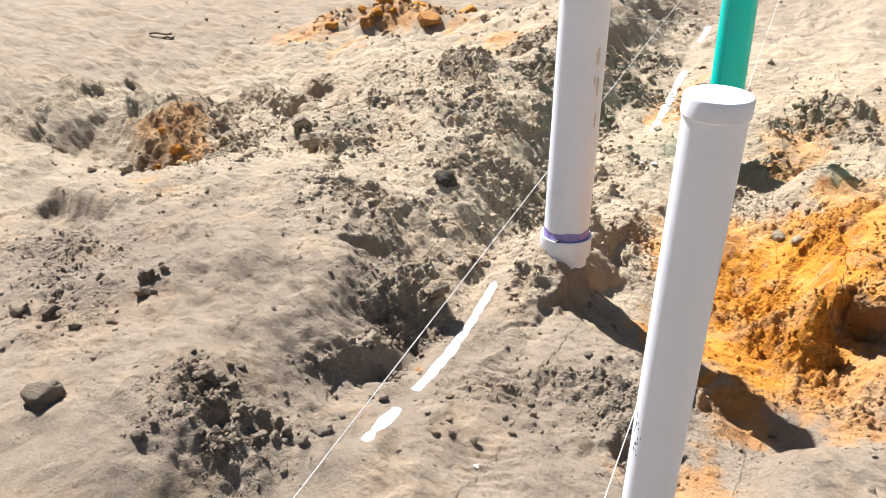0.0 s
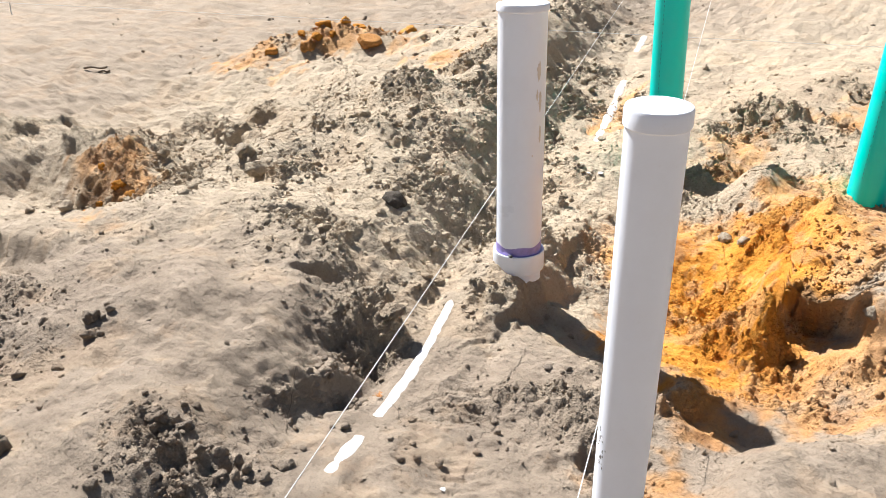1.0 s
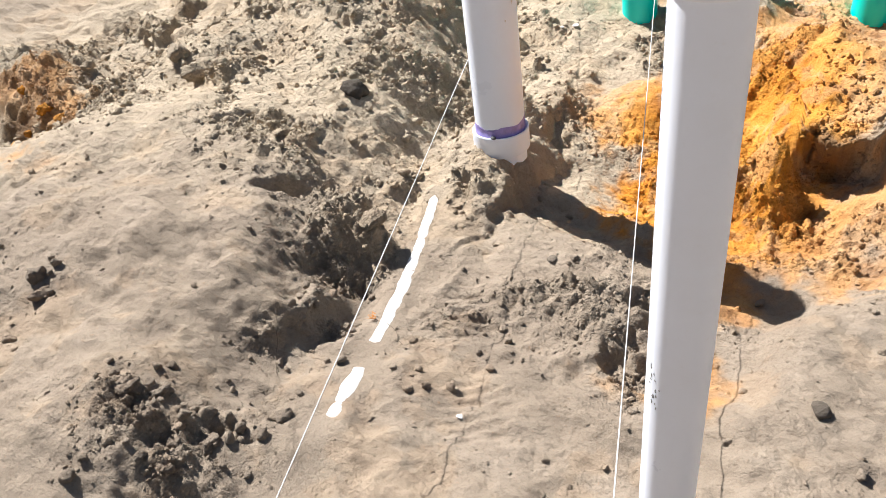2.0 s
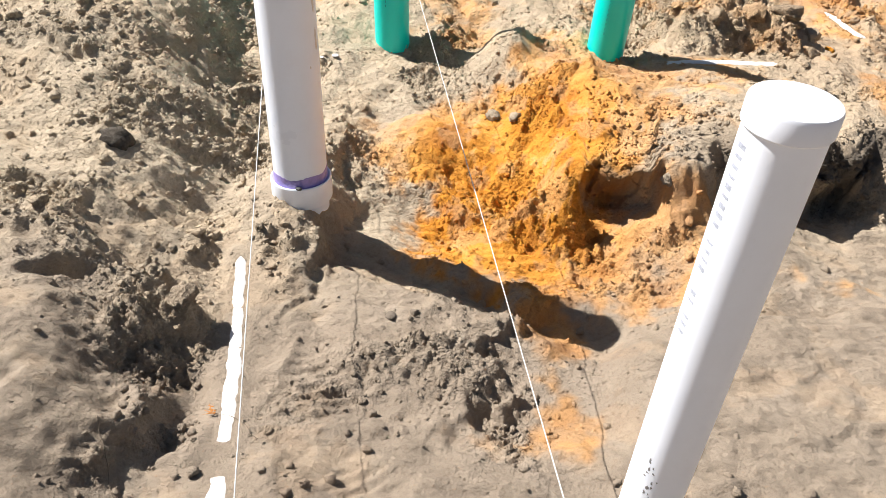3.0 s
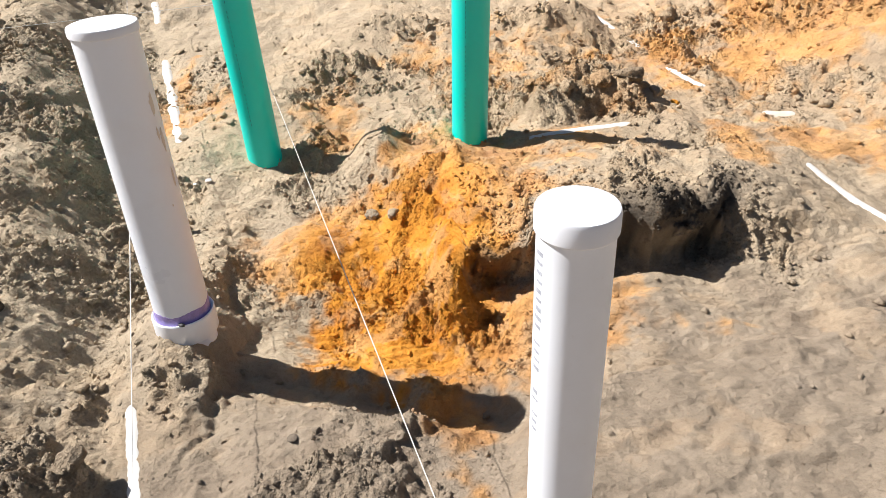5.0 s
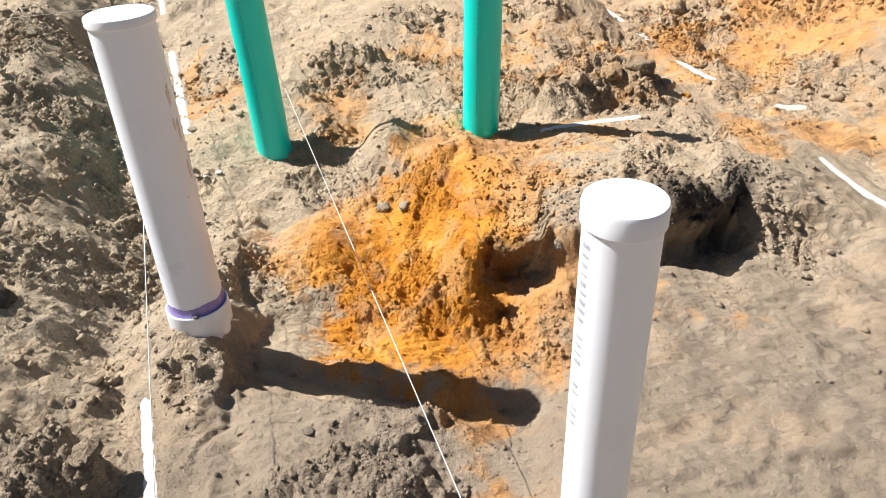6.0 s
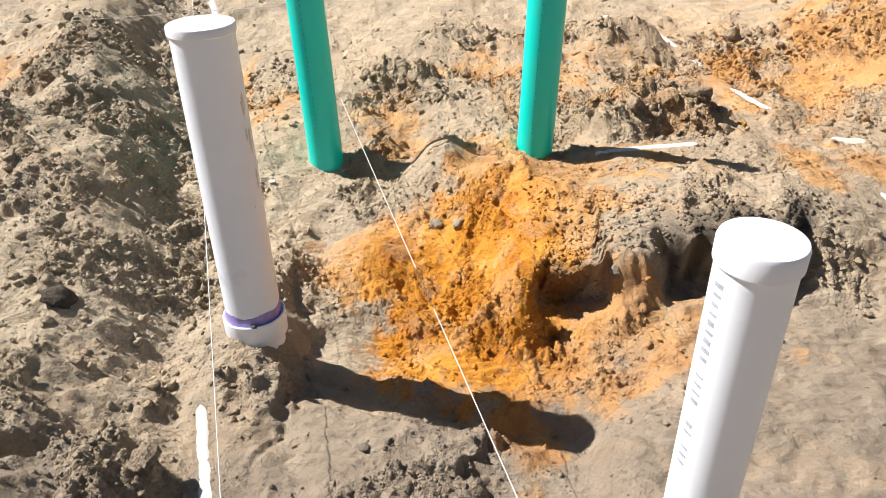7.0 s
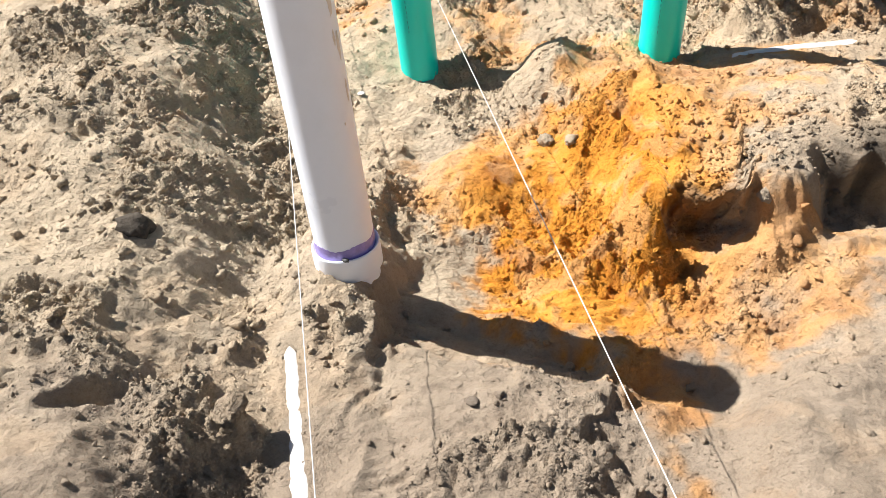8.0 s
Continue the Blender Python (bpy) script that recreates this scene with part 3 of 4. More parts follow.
crumbs("soil_crumbs", "loose sandy crumbs lying over broken ground", 22000, 0.0025, 0.008, (-1.4, 1.8, -1.15, 1.6), 31, 1, 0.018)
crumbs("soil_lumps", "small broken lumps of grey sandy soil", 6600, 0.0045, 0.012, (-1.9, 2.2, -1.1, 1.9), 32, 2, 0.02)
crumbs("bank_rubble", "pale sandy rubble along the dug bank", 800, 0.009, 0.024, (-1.6, -0.05, -0.35, 1.7), 36, 2, 0.0)
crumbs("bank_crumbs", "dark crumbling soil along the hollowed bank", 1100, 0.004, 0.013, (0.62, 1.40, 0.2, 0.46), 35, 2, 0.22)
crumbs("far_lumps", "lumps of sandy soil farther off on the site", 2400, 0.008, 0.026, (-4.5, 4.0, 0.9, 6.0), 33, 2, 0.012)


def soil_clod(cx, cy, size, label, kind_add=(0, 0, 0), stretch=(1, 1, 0.8), seed=0, sink=0.25, deg=0):
    rng = np.random.default_rng(900 + seed)
    unit, tri = ico(3 if size > 0.018 else 2)
    p = clod_shape(unit, rng, 0.3) * size
    p = p * np.array(stretch)
    p = p + rng.normal(0, size * 0.02, p.shape)
    gx, gy, gz = ground_at(cx, cy)
    k = soil_kind(np.array([cx]), np.array([cy]), np.array([gz]))[0]
    k[:3] = np.clip(k[:3] + np.array(kind_add), 0, 1)
    ob = new("soil_clod", mesh_from("soil_clod", p, tri, SOIL, True, np.repeat(k[None], len(p), 0)))
    ob.matrix_basis = pose(gx, gy, gz + size * (0.8 - 2 * sink) * stretch[2], 0, 0, deg)
    return tagged(ob, label, "clod", group="clods of soil")


GREY, DARK, CLAY = "grey clod of damp sandy soil", "dark clod of topsoil on the sand", "orange clay clod on the sand"
for k, (cx, cy, size, label, add) in enumerate((
        (-0.40, 0.005, 0.034, DARK, (0, 0.85, -0.3)), (-0.122, -0.369, 0.034, GREY, (0, 0, -0.2)), (0.385, 0.49, 0.026, "rounded grey clod at the orange pit", (-1, 0.1, 0)),
        (0.44, 0.46, 0.022, GREY, (-1, 0.1, 0)), (0.027, -0.858, 0.022, GREY, (0, 0.15, -0.2)), (-0.06, -0.93, 0.018, GREY, (0, 0.1, -0.2)), (-0.02, -0.97, 0.02, GREY, (0, 0.2, -0.2)),
        (-0.36, -1.185, 0.042, DARK, (0, 0.25, -0.2)), (-0.12, -0.95, 0.022, GREY, (0, 0.1, -0.2)), (-0.16, -0.98, 0.020, DARK, (0, 0.2, -0.2)), (-0.15, -0.98, 0.022, GREY, (0, 0.1, -0.2)),
        (-0.61, -0.83, 0.026, DARK, (0, 0.35, -0.2)), (-0.57, -0.86, 0.02, GREY, (0, 0.1, 0)), (-0.70, -1.02, 0.030, GREY, (0, 0.1, 0)), (-0.76, -1.06, 0.026, GREY, (0, 0, 0)),
        (1.2, 0.99, 0.05, GREY, (0, 0.25, -0.2)), (1.12, 0.98, 0.045, GREY, (0, 0.1, -0.2)), (1.29, 0.97, 0.03, GREY, (0, 0.15, -0.1)), (1.0, 0.96, 0.04, GREY, (0, 0, 0)),
        (1.35, 0.97, 0.018, CLAY, (1, 0, 0)), (0.255, -0.30, 0.012, DARK, (0, 0.5, -0.2)), (0.3, -0.29, 0.012, GREY, (0, 0.2, -0.2)), (0.80, 0.16, 0.022, GREY, (-0.5, 0, 0)),
        (0.63, -0.17, 0.012, GREY, (-0.4, 0.2, 0)), (-1.5, -0.30, 0.03, "pale pebble-like clod in the hollow", (-1, 0, 0.3)), (-1.44, -0.36, 0.035, GREY, (-0.6, 0, 0)), (-1.6, -0.14, 0.035, "reddish clay clod in the hollow", (0.8, 0, 0)),
        (-1.12, 0.06, 0.055, GREY, (0, 0.2, -0.2)), (-1.0, 0.02, 0.05, GREY, (0, 0.1, 0)), (-1.25, 0.2, 0.05, GREY, (0, 0, 0)), (0.78, -0.53, 0.016, DARK, (0, 0.6, -0.2)),
        (1.56, 1.78, 0.05, GREY, (0, 0.2, 0)), (2.25, 1.3, 0.07, GREY, (0, 0.1, 0)), (2.35, 1.45, 0.06, CLAY, (0.6, 0, 0)))):
    soil_clod(cx, cy, size, label, add, (1, 1, 0.75), seed=k, deg=37 * k)


PILES = random.Random(12)
for cx, cy, spread, count, low, high, label, dark in ((-0.11, -0.985, 0.055, 16, 0.006, 0.017, "dark damp clod in a small pile", 0.4), (0.0, -0.935, 0.05, 13, 0.006, 0.016, "dark damp clod in a small pile", 0.35),
                                                      (-0.10, -0.60, 0.035, 14, 0.006, 0.014, GREY, 0.15), (-0.04, -0.73, 0.05, 9, 0.006, 0.013, GREY, 0.1), (0.17, -0.68, 0.03, 5, 0.008, 0.015, GREY, 0.25),
                                                      (0.22, -0.52, 0.05, 6, 0.006, 0.013, GREY, 0.2), (0.05, -0.12, 0.06, 8, 0.007, 0.014, GREY, 0.15), (0.5, -0.45, 0.04, 6, 0.006, 0.011, GREY, 0.1),
                                                      (-2.0, 1.45, 0.17, 12, 0.03, 0.08, "rusty orange clay clod on a heap", -1.0), (-1.72, -0.14, 0.1, 5, 0.015, 0.035, "reddish clay clod at the hollow", -1.0), (-0.61, -0.84, 0.03, 4, 0.008, 0.015, DARK, 0.3), (-0.70, -1.02, 0.08, 12, 0.007, 0.018, GREY, 0.15), (1.17, 0.94, 0.09, 14, 0.008, 0.026, GREY, 0.1),
                                                      (1.42, 0.25, 0.07, 10, 0.008, 0.018, GREY, 0.1), (0.87, 0.12, 0.06, 6, 0.007, 0.016, GREY, 0.0), (-1.45, -0.33, 0.09, 8, 0.015, 0.035, GREY, 0.05), (0.8, -0.62, 0.12, 5, 0.006, 0.012, GREY, 0.2)):
    for k in range(count):
        soil_clod(cx + PILES.gauss(0, spread), cy + PILES.gauss(0, spread), PILES.uniform(low, high), label, (0.75, 0.12, 0) if dark < 0 else (0, dark * PILES.uniform(0.0, 0.5), -0.15), (1, PILES.uniform(0.7, 1), PILES.uniform(0.6, 0.9)), seed=PILES.randint(100, 9999), deg=PILES.uniform(0, 360))


# ---------------------------------------------------------------- pipes
def part(name, bm, mat, parent, label=""):
    me = bpy.data.meshes.new(name)
    bm.to_mesh(me)
    bm.free()
    me.materials.append(mat)
    ob = new(name, me)
    ob.parent = parent
    return tagged(ob, label)


def lathe(profile, sides=64, smooth_under=28):
    """Turns (radius, height) pairs round the z axis."""
    bm = bmesh.new()
    rings = []
    for r, z in profile:
        rings.append([bm.verts.new((r * math.cos(2 * math.pi * k / sides), r * math.sin(2 * math.pi * k / sides), z)) for k in range(sides)] if r > 1e-5 else [bm.verts.new((0, 0, z))])
    for a, b in zip(rings, rings[1:]):
        for k in range(sides):
            j = (k + 1) % sides
            if len(a) == 1 and len(b) > 1:
                bm.faces.new((a[0], b[k], b[j]))
            elif len(b) == 1 and len(a) > 1:
                bm.faces.new((a[k], a[j], b[0]))
            elif len(a) > 1:
                bm.faces.new((a[k], a[j], b[j], b[k]))
    for f in bm.faces:
        f.smooth = True
    bmesh.ops.recalc_face_normals(bm, faces=bm.faces)
    for e in bm.edges:
        if len(e.link_faces) == 2 and e.calc_face_angle() > radians(smooth_under):
            e.smooth = False
    return bm


def on_shell(radius, az, z, width, tall, lift=0.0006, cols=5, ragged=0.0, rng=None, rows=2):
    """A thin patch that lies on a pipe's skin, centred at an azimuth (degrees) and height."""
    bm = bmesh.new()
    grid = []
    for i in range(rows + 1):
        row = []
        for j in range(cols + 1):
            u, v = j / cols - 0.5, i / rows - 0.5
            if rng is not None:
                shrink = 1 - ragged * rng.uniform(0, 1)
                u, v = u * shrink * math.cos(v * 2.6), v * shrink
            a = radians(az) + u * width / radius
            edge = lift if 0 < i < rows and 0 < j < cols else lift * 0.3
            row.append(bm.verts.new(((radius + edge) * math.cos(a), (radius + edge) * math.sin(a), z + v * tall)))
        grid.append(row)
    for i in range(rows):
        for j in range(cols):
            f = bm.faces.new((grid[i][j], grid[i][j + 1], grid[i + 1][j + 1], grid[i + 1][j]))
            f.smooth = True
    bmesh.ops.recalc_face_normals(bm, faces=bm.faces)
    return bm


def standing(name, x, y, lean_x, lean_y, label, category, group=""):
    ob = new(name)
    ob.empty_display_size = 0.1
    m = Vector((0, 0, 1)).rotation_difference(Vector((lean_x, lean_y, 1))).to_matrix().to_4x4()
    ob.matrix_basis = Matrix.Translation((x, y, 0)) @ m
    return tagged(ob, label, category, group)


def pipe_body(radius, low, high, wall):
    return lathe([(radius - wall, low), (radius, low), (radius, high - 0.002), (radius - 0.0015, high), (radius - wall, high), (radius - wall, low)])


def cap_shape(radius, top, skirt, over):
    R = radius + over
    return lathe([(radius + 0.0003, top - skirt), (R - 0.0008, top - skirt), (R, top - skirt + 0.0012), (R, top - 0.004), (R - 0.0012, top - 0.0012), (R - 0.004, top),
                  (R * 0.5, top + 0.0006), (0, top + 0.0008)])


def narrow_white_stub():
    R = 0.0311
    p = standing("capped_pipe", 0.648, -0.845, 0.032, -0.010, "slim white plastic pipe stub with a flat cap and faded print", "pipe", "upright pipe stubs")
    top = 0.7244
    body = part("pipe_body", pipe_body(R, -0.12, top - 0.004, 0.004), WHITE, p)
    part("cap", cap_shape(R, top, 0.021, 0.0022), CAPWHITE, p, "flat white end cap")
    rng = np.random.default_rng(5)
    z = top - 0.036
    for k in range(22):                                   # faded maker's print, as bars down the side
        if k not in (9, 14, 15, 18):
            part("print_mark", on_shell(R, 199, z, 0.0105 * rng.uniform(0.75, 1.0), 0.0048 * rng.uniform(0.5, 1.0), 0.0002, 3), INK, body)
        z -= 0.0088
    for k in range(14):
        part("scuff_mark", on_shell(R, 238 + 14 * rng.uniform(-1, 1), 0.315 + 0.004 * (k - 7) + 0.004 * rng.uniform(-1, 1), 0.006 * rng.uniform(0.3, 1), 0.008 * rng.uniform(0.4, 1.3), 0.0002, 6, 0.8, rng, 5), SMUDGE, body, "grey scuff")
    return p


def wide_white_stub():
    R = 0.0572
    p = standing("capped_pipe", 0.0, 0.0, 0.009, 0.018, "wide white plastic pipe stub, capped, with purple primer at its foot", "pipe", "upright pipe stubs")
    top = 0.677
    body = part("pipe_body", pipe_body(R, -0.12, top - 0.004, 0.006), WHITE, p)
    part("cap", cap_shape(R, top, 0.017, 0.0035), CAPWHITE, p, "flat white end cap")
    hub = lathe([(R + 0.0002, 0.062), (R + 0.0050, 0.0675), (R + 0.0072, 0.068), (R + 0.0086, 0.0655), (R + 0.0088, 0.018), (R + 0.0075, 0.0155), (R - 0.002, 0.015)])
    coupling = part("coupling", hub, WHITE, p, "white coupling collar set in the soil")
    bm = lathe([(R + 0.0004, 0.062), (R + 0.0006, 0.090), (R + 0.0001, 0.0905)], 96)
    rng = np.random.default_rng(8)
    for v in bm.verts:
        if v.co.z > 0.08:
            a = math.atan2(v.co.y, v.co.x)
            v.co.z += 0.004 * math.sin(a + 0.4) + 0.0025 * math.sin(5 * a) + 0.0006 * rng.normal()
    part("primer_band", bm, PURPLE, body, "purple primer stain")
    bm = bmesh.new()
    bmesh.ops.create_icosphere(bm, subdivisions=2, radius=0.0055)
    for v in bm.verts:
        v.co = Vector((v.co.x * 1.3, v.co.y * 0.7, v.co.z * 0.8)) * (1 + 0.3 * rng.normal() * 0.5) + Vector((0.014, -R - 0.006, 0.070))
    part("glue_blob", bm, DARKMARK, coupling, "dark lump of dried glue")
    for az, z, w, t in ((344, 0.53, 0.016, 0.05), (350, 0.46, 0.012, 0.06), (340, 0.475, 0.008, 0.03), (352, 0.38, 0.010, 0.05), (330, 0.33, 0.004, 0.007)):
        part("mud_stain", on_shell(R, az, z, w, t, 0.0008, 10, 0.5, rng, 10), STAIN, body, "dried mud stain")
    return p


def green_stub(x, y, lx, ly, top, mark_az):
    R = 0.0531
    p = standing("drain_pipe", x, y, lx, ly, "teal green plastic drain pipe standing open in the sand", "pipe", "upright pipe stubs")
    body = part("pipe_body", pipe_body(R, -0.15, top, 0.004), GREEN, p)
    part("rim", lathe([(R, top - 0.02), (R + 0.0012, top - 0.019), (R + 0.0012, top - 0.001), (R, top), (R - 0.004, top), (R - 0.004, top - 0.02)]), GREEN, p)
    for k in range(34):
        if k % 9 == 8:
            continue
        part("print_mark", on_shell(R, mark_az, 0.14 + 0.0135 * k, 0.0018, 0.007, 0.0003, 2), GREENINK, body)
    return p


narrow_white_stub()
wide_white_stub()
green_stub(0.028, 0.897, -0.005, -0.004, 0.63, 262)
green_stub(0.671, 0.797, 0.057, -0.007, 0.72, 250)


# ---------------------------------------------------------------- buried drain pipes showing through the sand
def buried_pipe(points, radius, label):
    """A pipe laid along points (x, y, how far its crown stands above the soil there)."""
    bm = bmesh.new()
    rings, sides = [], 20
    path = []
    for (x0, y0, s0), (x1, y1, s1) in zip(points, points[1:]):
        n = max(2, int(math.hypot(x1 - x0, y1 - y0) / 0.01))
        path += [(x0 + (x1 - x0) * k / n, y0 + (y1 - y0) * k / n, s0 + (s1 - s0) * k / n) for k in range(n)]
    path.append(points[-1])
    xs, ys, ss = (np.array([p[k] for p in path]) for k in range(3))
    ss = ss + 0.0006 * fbm(xs, ys, 0.05, 3, 300)
    xs = xs + 0.002 * fbm(xs, ys, 0.07, 2, 310)
    g = height(xs, ys)
    w = 4
    g = np.convolve(np.pad(g, w, mode="edge"), np.ones(2 * w + 1) / (2 * w + 1), "valid")
    for k in range(len(xs)):
        a, b = max(k - 1, 0), min(k + 1, len(xs) - 1)
        d = Vector((xs[b] - xs[a], ys[b] - ys[a], 0)).normalized()
        side = Vector((d.y, -d.x, 0))
        c = Vector((xs[k], ys[k], g[k] + ss[k] - radius))
        rings.append([bm.verts.new(c + side * radius * math.cos(t) + Vector((0, 0, radius * math.sin(t)))) for t in (2 * math.pi * q / sides for q in range(sides))])
    for a, b in zip(rings, rings[1:]):
        for q in range(sides):
            r = (q + 1) % sides
            bm.faces.new((a[q], a[r], b[r], b[q])).smooth = True
    bm.faces.new(rings[0])
    bm.faces.new(rings[-1][::-1])
    bmesh.ops.recalc_face_normals(bm, faces=bm.faces)
    me = bpy.data.meshes.new("buried_pipe")
    bm.to_mesh(me)
    bm.free()
    me.materials.append(BURIED)
    return tagged(new("buried_pipe", me), label, "pipe", "buried drain pipes")


def drain_x(y):
    return PIPE_X + PIPE_SLOPE * y


buried_pipe([(drain_x(y), y, s) for y, s in ((-0.86, -0.01), (-0.82, 0.0019), (-0.73, 0.0034), (-0.70, 0.0010), (-0.69, -0.008), (-0.645, -0.008), (-0.625, 0.0020), (-0.45, 0.0025), (-0.34, 0.0020), (-0.32, 0.0008), (-0.30, 0.0015), (-0.18, 0.0010), (-0.14, -0.03))],
            0.030, "white drain pipe in the trench, mostly covered by sand")
buried_pipe([(north_drain_x(y), y, s) for y, s in ((0.92, -0.02), (1.0, 0.001), (1.1, 0.004), (1.16, 0.002), (1.25, 0.006), (1.45, 0.005), (1.52, 0.002), (1.6, 0.007), (1.78, 0.004), (1.9, -0.012), (2.2, -0.012), (2.3, 0.004), (2.7, 0.006))],
            0.030, "white drain pipe in the northern trench, half covered by sand")
buried_pipe([(1.13, 2.2, 0.004), (1.21, 1.97, 0.006), (1.30, 1.71, 0.004), (1.325, 1.64, -0.003), (1.36, 1.54, 0.003), (1.395, 1.44, -0.003), (1.42, 1.37, -0.003), (1.445, 1.295, 0.004), (1.495, 1.15, 0.004), (1.52, 1.08, -0.015)], 0.030, "white drain pipe half buried beside the spoil")
buried_pipe([(1.60, 0.93, -0.01), (1.635, 0.925, 0.005), (1.71, 0.91, 0.005), (1.74, 0.905, -0.01)], 0.033, "short piece of white pipe showing in the sand")
buried_pipe([(1.56, 0.61, -0.012), (1.595, 0.538, 0.002), (1.70, 0.323, 0.0032), (1.88, -0.045, 0.0025), (1.98, -0.25, -0.01)], 0.030, "white drain pipe half buried in smooth sand")
buried_pipe([(0.80, 0.735, -0.01), (0.85, 0.746, 0.002), (1.0, 0.78, 0.004), (1.15, 0.814, 0.0035), (1.22, 0.83, -0.012)], 0.030, "white pipe under a skin of sand beside the green stub")


# ---------------------------------------------------------------- string lines
def cord(name, pts, radius, mat, label, category, group=""):
    cu = bpy.data.curves.new(name, "CURVE")
    cu.dimensions, cu.bevel_depth, cu.bevel_resolution = "3D", radius, 2
    sp = cu.splines.new("POLY")
    sp.points.add(len(pts) - 1)
    for q, c in zip(sp.points, pts):
        q.co = (*c, 1)
    cu.materials.append(mat)
    return tagged(new(name, cu), label, category, group)


def line_points(a, b, n=24, sag=0.0):
    a, b = Vector(a), Vector(b)
    return [tuple(a.lerp(b, k / n) - Vector((0, 0, sag * 4 * (k / n) * (1 - k / n)))) for k in range(n + 1)]


WEST_A, WEST_B = Vector((0.159, -0.8, 0.147)), Vector((-0.504, 1.5, 0.333))
EAST_A, EAST_B = Vector((0.578, -0.8, 0.14)), Vector((0.056, 1.0, 0.247))
cord("string_line", line_points(WEST_A - (WEST_B - WEST_A) * 0.55, WEST_B + (WEST_B - WEST_A) * 1.6), 0.00085, TWINE, "taut white builder's string over the drain trench", "string", "string lines")
cord("string_line", line_points(EAST_A - (EAST_B - EAST_A) * 0.7, EAST_B + (EAST_B - EAST_A) * 1.6), 0.00085, TWINE, "taut white builder's string over the orange pit", "string", "string lines")
cord("string_line", line_points((-5.5, 0.22, 0.47), (3.5, 2.65, 0.21)), 0.00085, TWINE, "taut white builder's string crossing the site", "string", "string lines")


def root_fibre(x, y, length, deg, seed):
    rng = np.random.default_rng(seed)
    a, pts = radians(deg), []
    for k in range(int(length / 0.008)):
        gx, gy, gz = ground_at(x, y)
        pts.append((gx, gy, gz + 0.0012))
        a += rng.normal(0, 0.16)
        x, y = x + 0.008 * math.cos(a), y + 0.008 * math.sin(a)
    return cord("root_fibre", pts, 0.00055, ROOT, "thin dry root fibre lying on the sand", "root", "root fibres")


root_fibre(0.02, -0.57, 0.10, -15, 3)
root_fibre(-0.13, -0.68, 0.14, -50, 4)


def fibre_tuft():
    bm = bmesh.new()
    rng = np.random.default_rng(3)
    gx, gy, gz = ground_at(0.005, -0.57)
    for k in range(9):
        a, l = rng.uniform(2.2, 4.1), rng.uniform(0.008, 0.02)
        d = Vector((math.cos(a), math.sin(a), rng.uniform(0.0, 0.35)))
        s = d.cross(Vector((0, 0, 1))).normalized() * 0.0016
        u = Vector((0, 0, 0.0012))
        o = Vector((0.004 * rng.normal(), 0.003 * rng.normal(), 0.002))
        base = [bm.verts.new(o + s), bm.verts.new(o - s), bm.verts.new(o + u)]
        tip = bm.verts.new(o + d * l)
        bm.faces.new(base)
        for q in range(3):
            bm.faces.new((base[q], base[(q + 1) % 3], tip))
    me = bpy.data.meshes.new("orange_fibre")
    bm.to_mesh(me)
    bm.free()
    me.materials.append(LEAF)
    ob = new("orange_fibre", me)
    ob.location = (gx, gy, gz + 0.004)
    return tagged(ob, "small tuft of orange fibre beside the drain", "debris")


fibre_tuft()


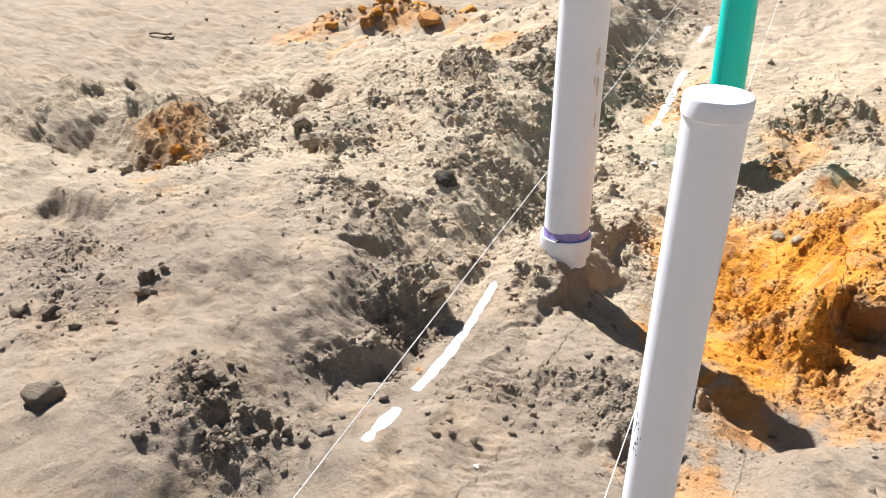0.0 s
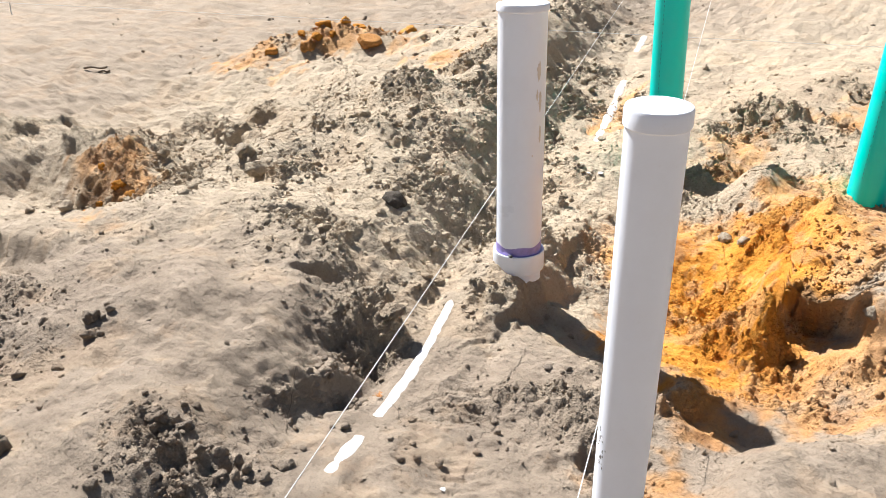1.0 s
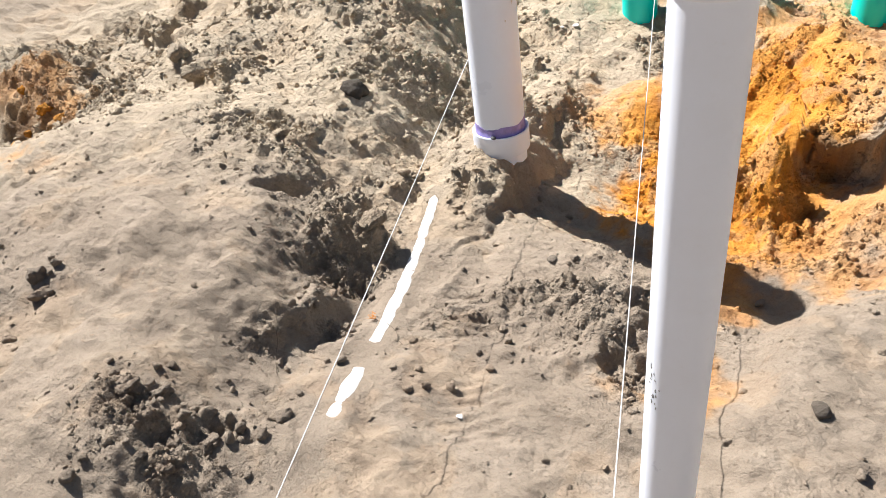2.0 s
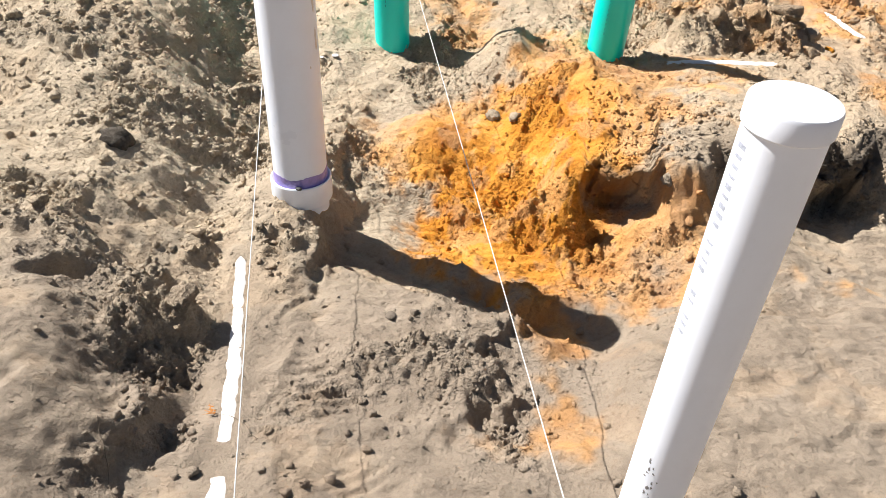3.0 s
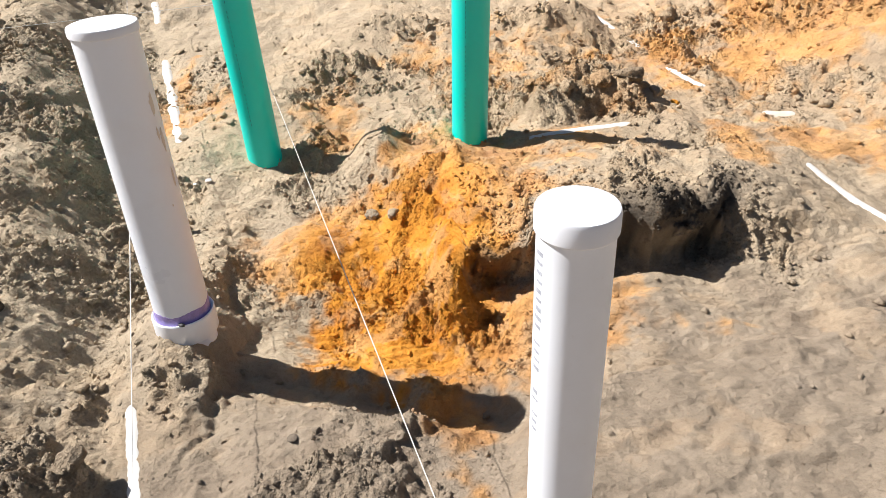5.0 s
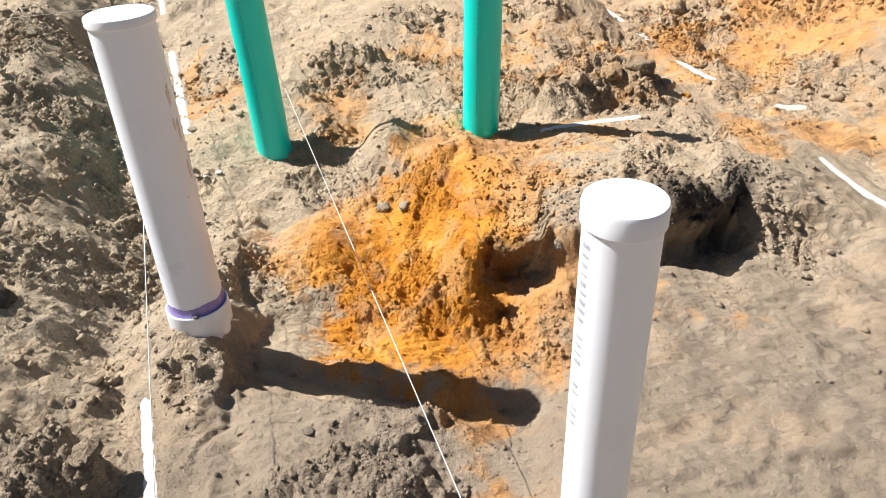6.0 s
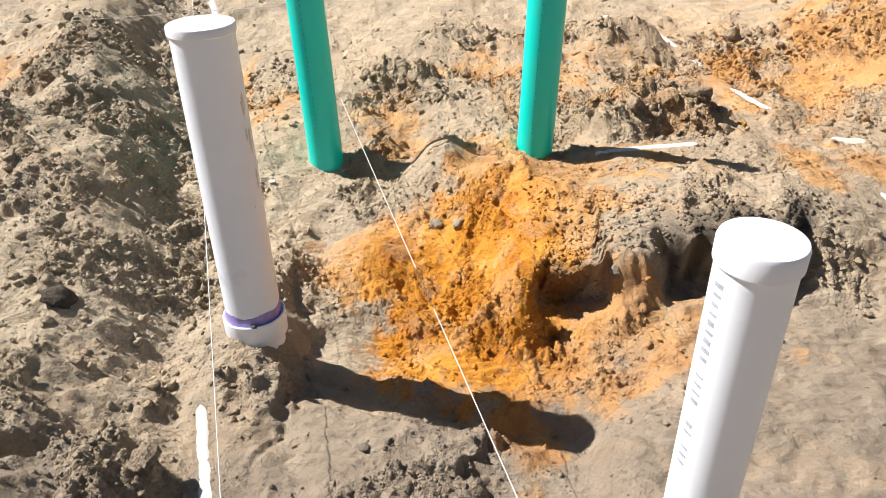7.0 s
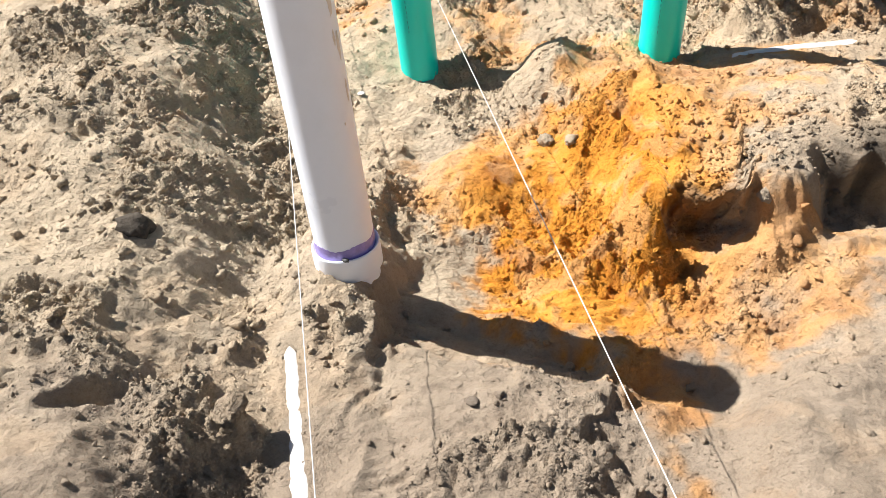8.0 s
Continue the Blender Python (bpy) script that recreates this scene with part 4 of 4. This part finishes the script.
# ---------------------------------------------------------------- form boards and scraps
def box(bm, x0, x1, y0, y1, z0, z1, bevel=0.003):
    made = bmesh.ops.create_cube(bm, size=1.0)["verts"]
    for v in made:
        v.co = Vector((x0 + (v.co.x + 0.5) * (x1 - x0), y0 + (v.co.y + 0.5) * (y1 - y0), z0 + (v.co.z + 0.5) * (z1 - z0)))
    edges = {e for v in made for e in v.link_edges}
    bmesh.ops.bevel(bm, geom=list(edges), offset=bevel, segments=1, affect="EDGES")


def form_board(x, y, z, deg, length):
    p = new("form_board")
    p.matrix_basis = pose(x, y, z, 0, 0, deg)
    tagged(p, "weathered wooden form board staked at the sand's edge", "board")
    bm = bmesh.new()
    box(bm, 0, length, 0, 0.038, -0.08, 0.22)
    part("plank", bm, BOARD, p)
    for k in range(3):
        bm = bmesh.new()
        u = 0.3 + k * (length - 0.6) / 2
        box(bm, u, u + 0.045, 0.0405, 0.08, -0.25, 0.30)
        part("stake", bm, BOARD, p)
    return p


def chip(x, y, size, seed):
    rng = np.random.default_rng(seed)
    unit, tri = ico(2)
    q = clod_shape(unit, rng, 0.3) * size * np.array((1.2, 0.9, 0.5))
    ob = new("plastic_scrap", mesh_from("plastic_scrap", q, tri, BURIED, False))
    gx, gy, gz = ground_at(x, y)
    ob.location = (gx, gy, gz + 0.3 * size)
    return tagged(ob, "small white plastic scrap on the sand", "scrap", "white scraps")


form_board(-5.9, 0.85, 0.0, 120, 2.45)
chip(-0.105, 0.705, 0.012, 1)
chip(-0.14, 0.685, 0.007, 2)
chip(0.28, -0.72, 0.006, 3)


def stick(x, y, deg, length, thick):
    gx, gy, gz = ground_at(x, y)
    a = radians(deg)
    d = Vector((math.cos(a), math.sin(a), 0.03)) * length
    pts = [tuple(Vector((gx, gy, gz + thick)) + d * t + Vector((0, 0.01 * math.sin(5 * t), 0.004 * math.sin(7 * t)))) for t in (0, 0.25, 0.5, 0.75, 1)]
    return cord("stick", pts, thick, ROOT, "dry brown stick lying on pale sand", "stick")


stick(-3.2, 0.70, 26, 0.15, 0.006)
stick(-3.1, 0.72, 50, 0.07, 0.005)
cord("string_tail", [(-3.8, 0.679, 0.42), (-3.803, 0.68, 0.40), (-3.80, 0.675, 0.38), (-3.806, 0.68, 0.355)], 0.003, TWINE, "short frayed tail of string hanging from a string line", "string")
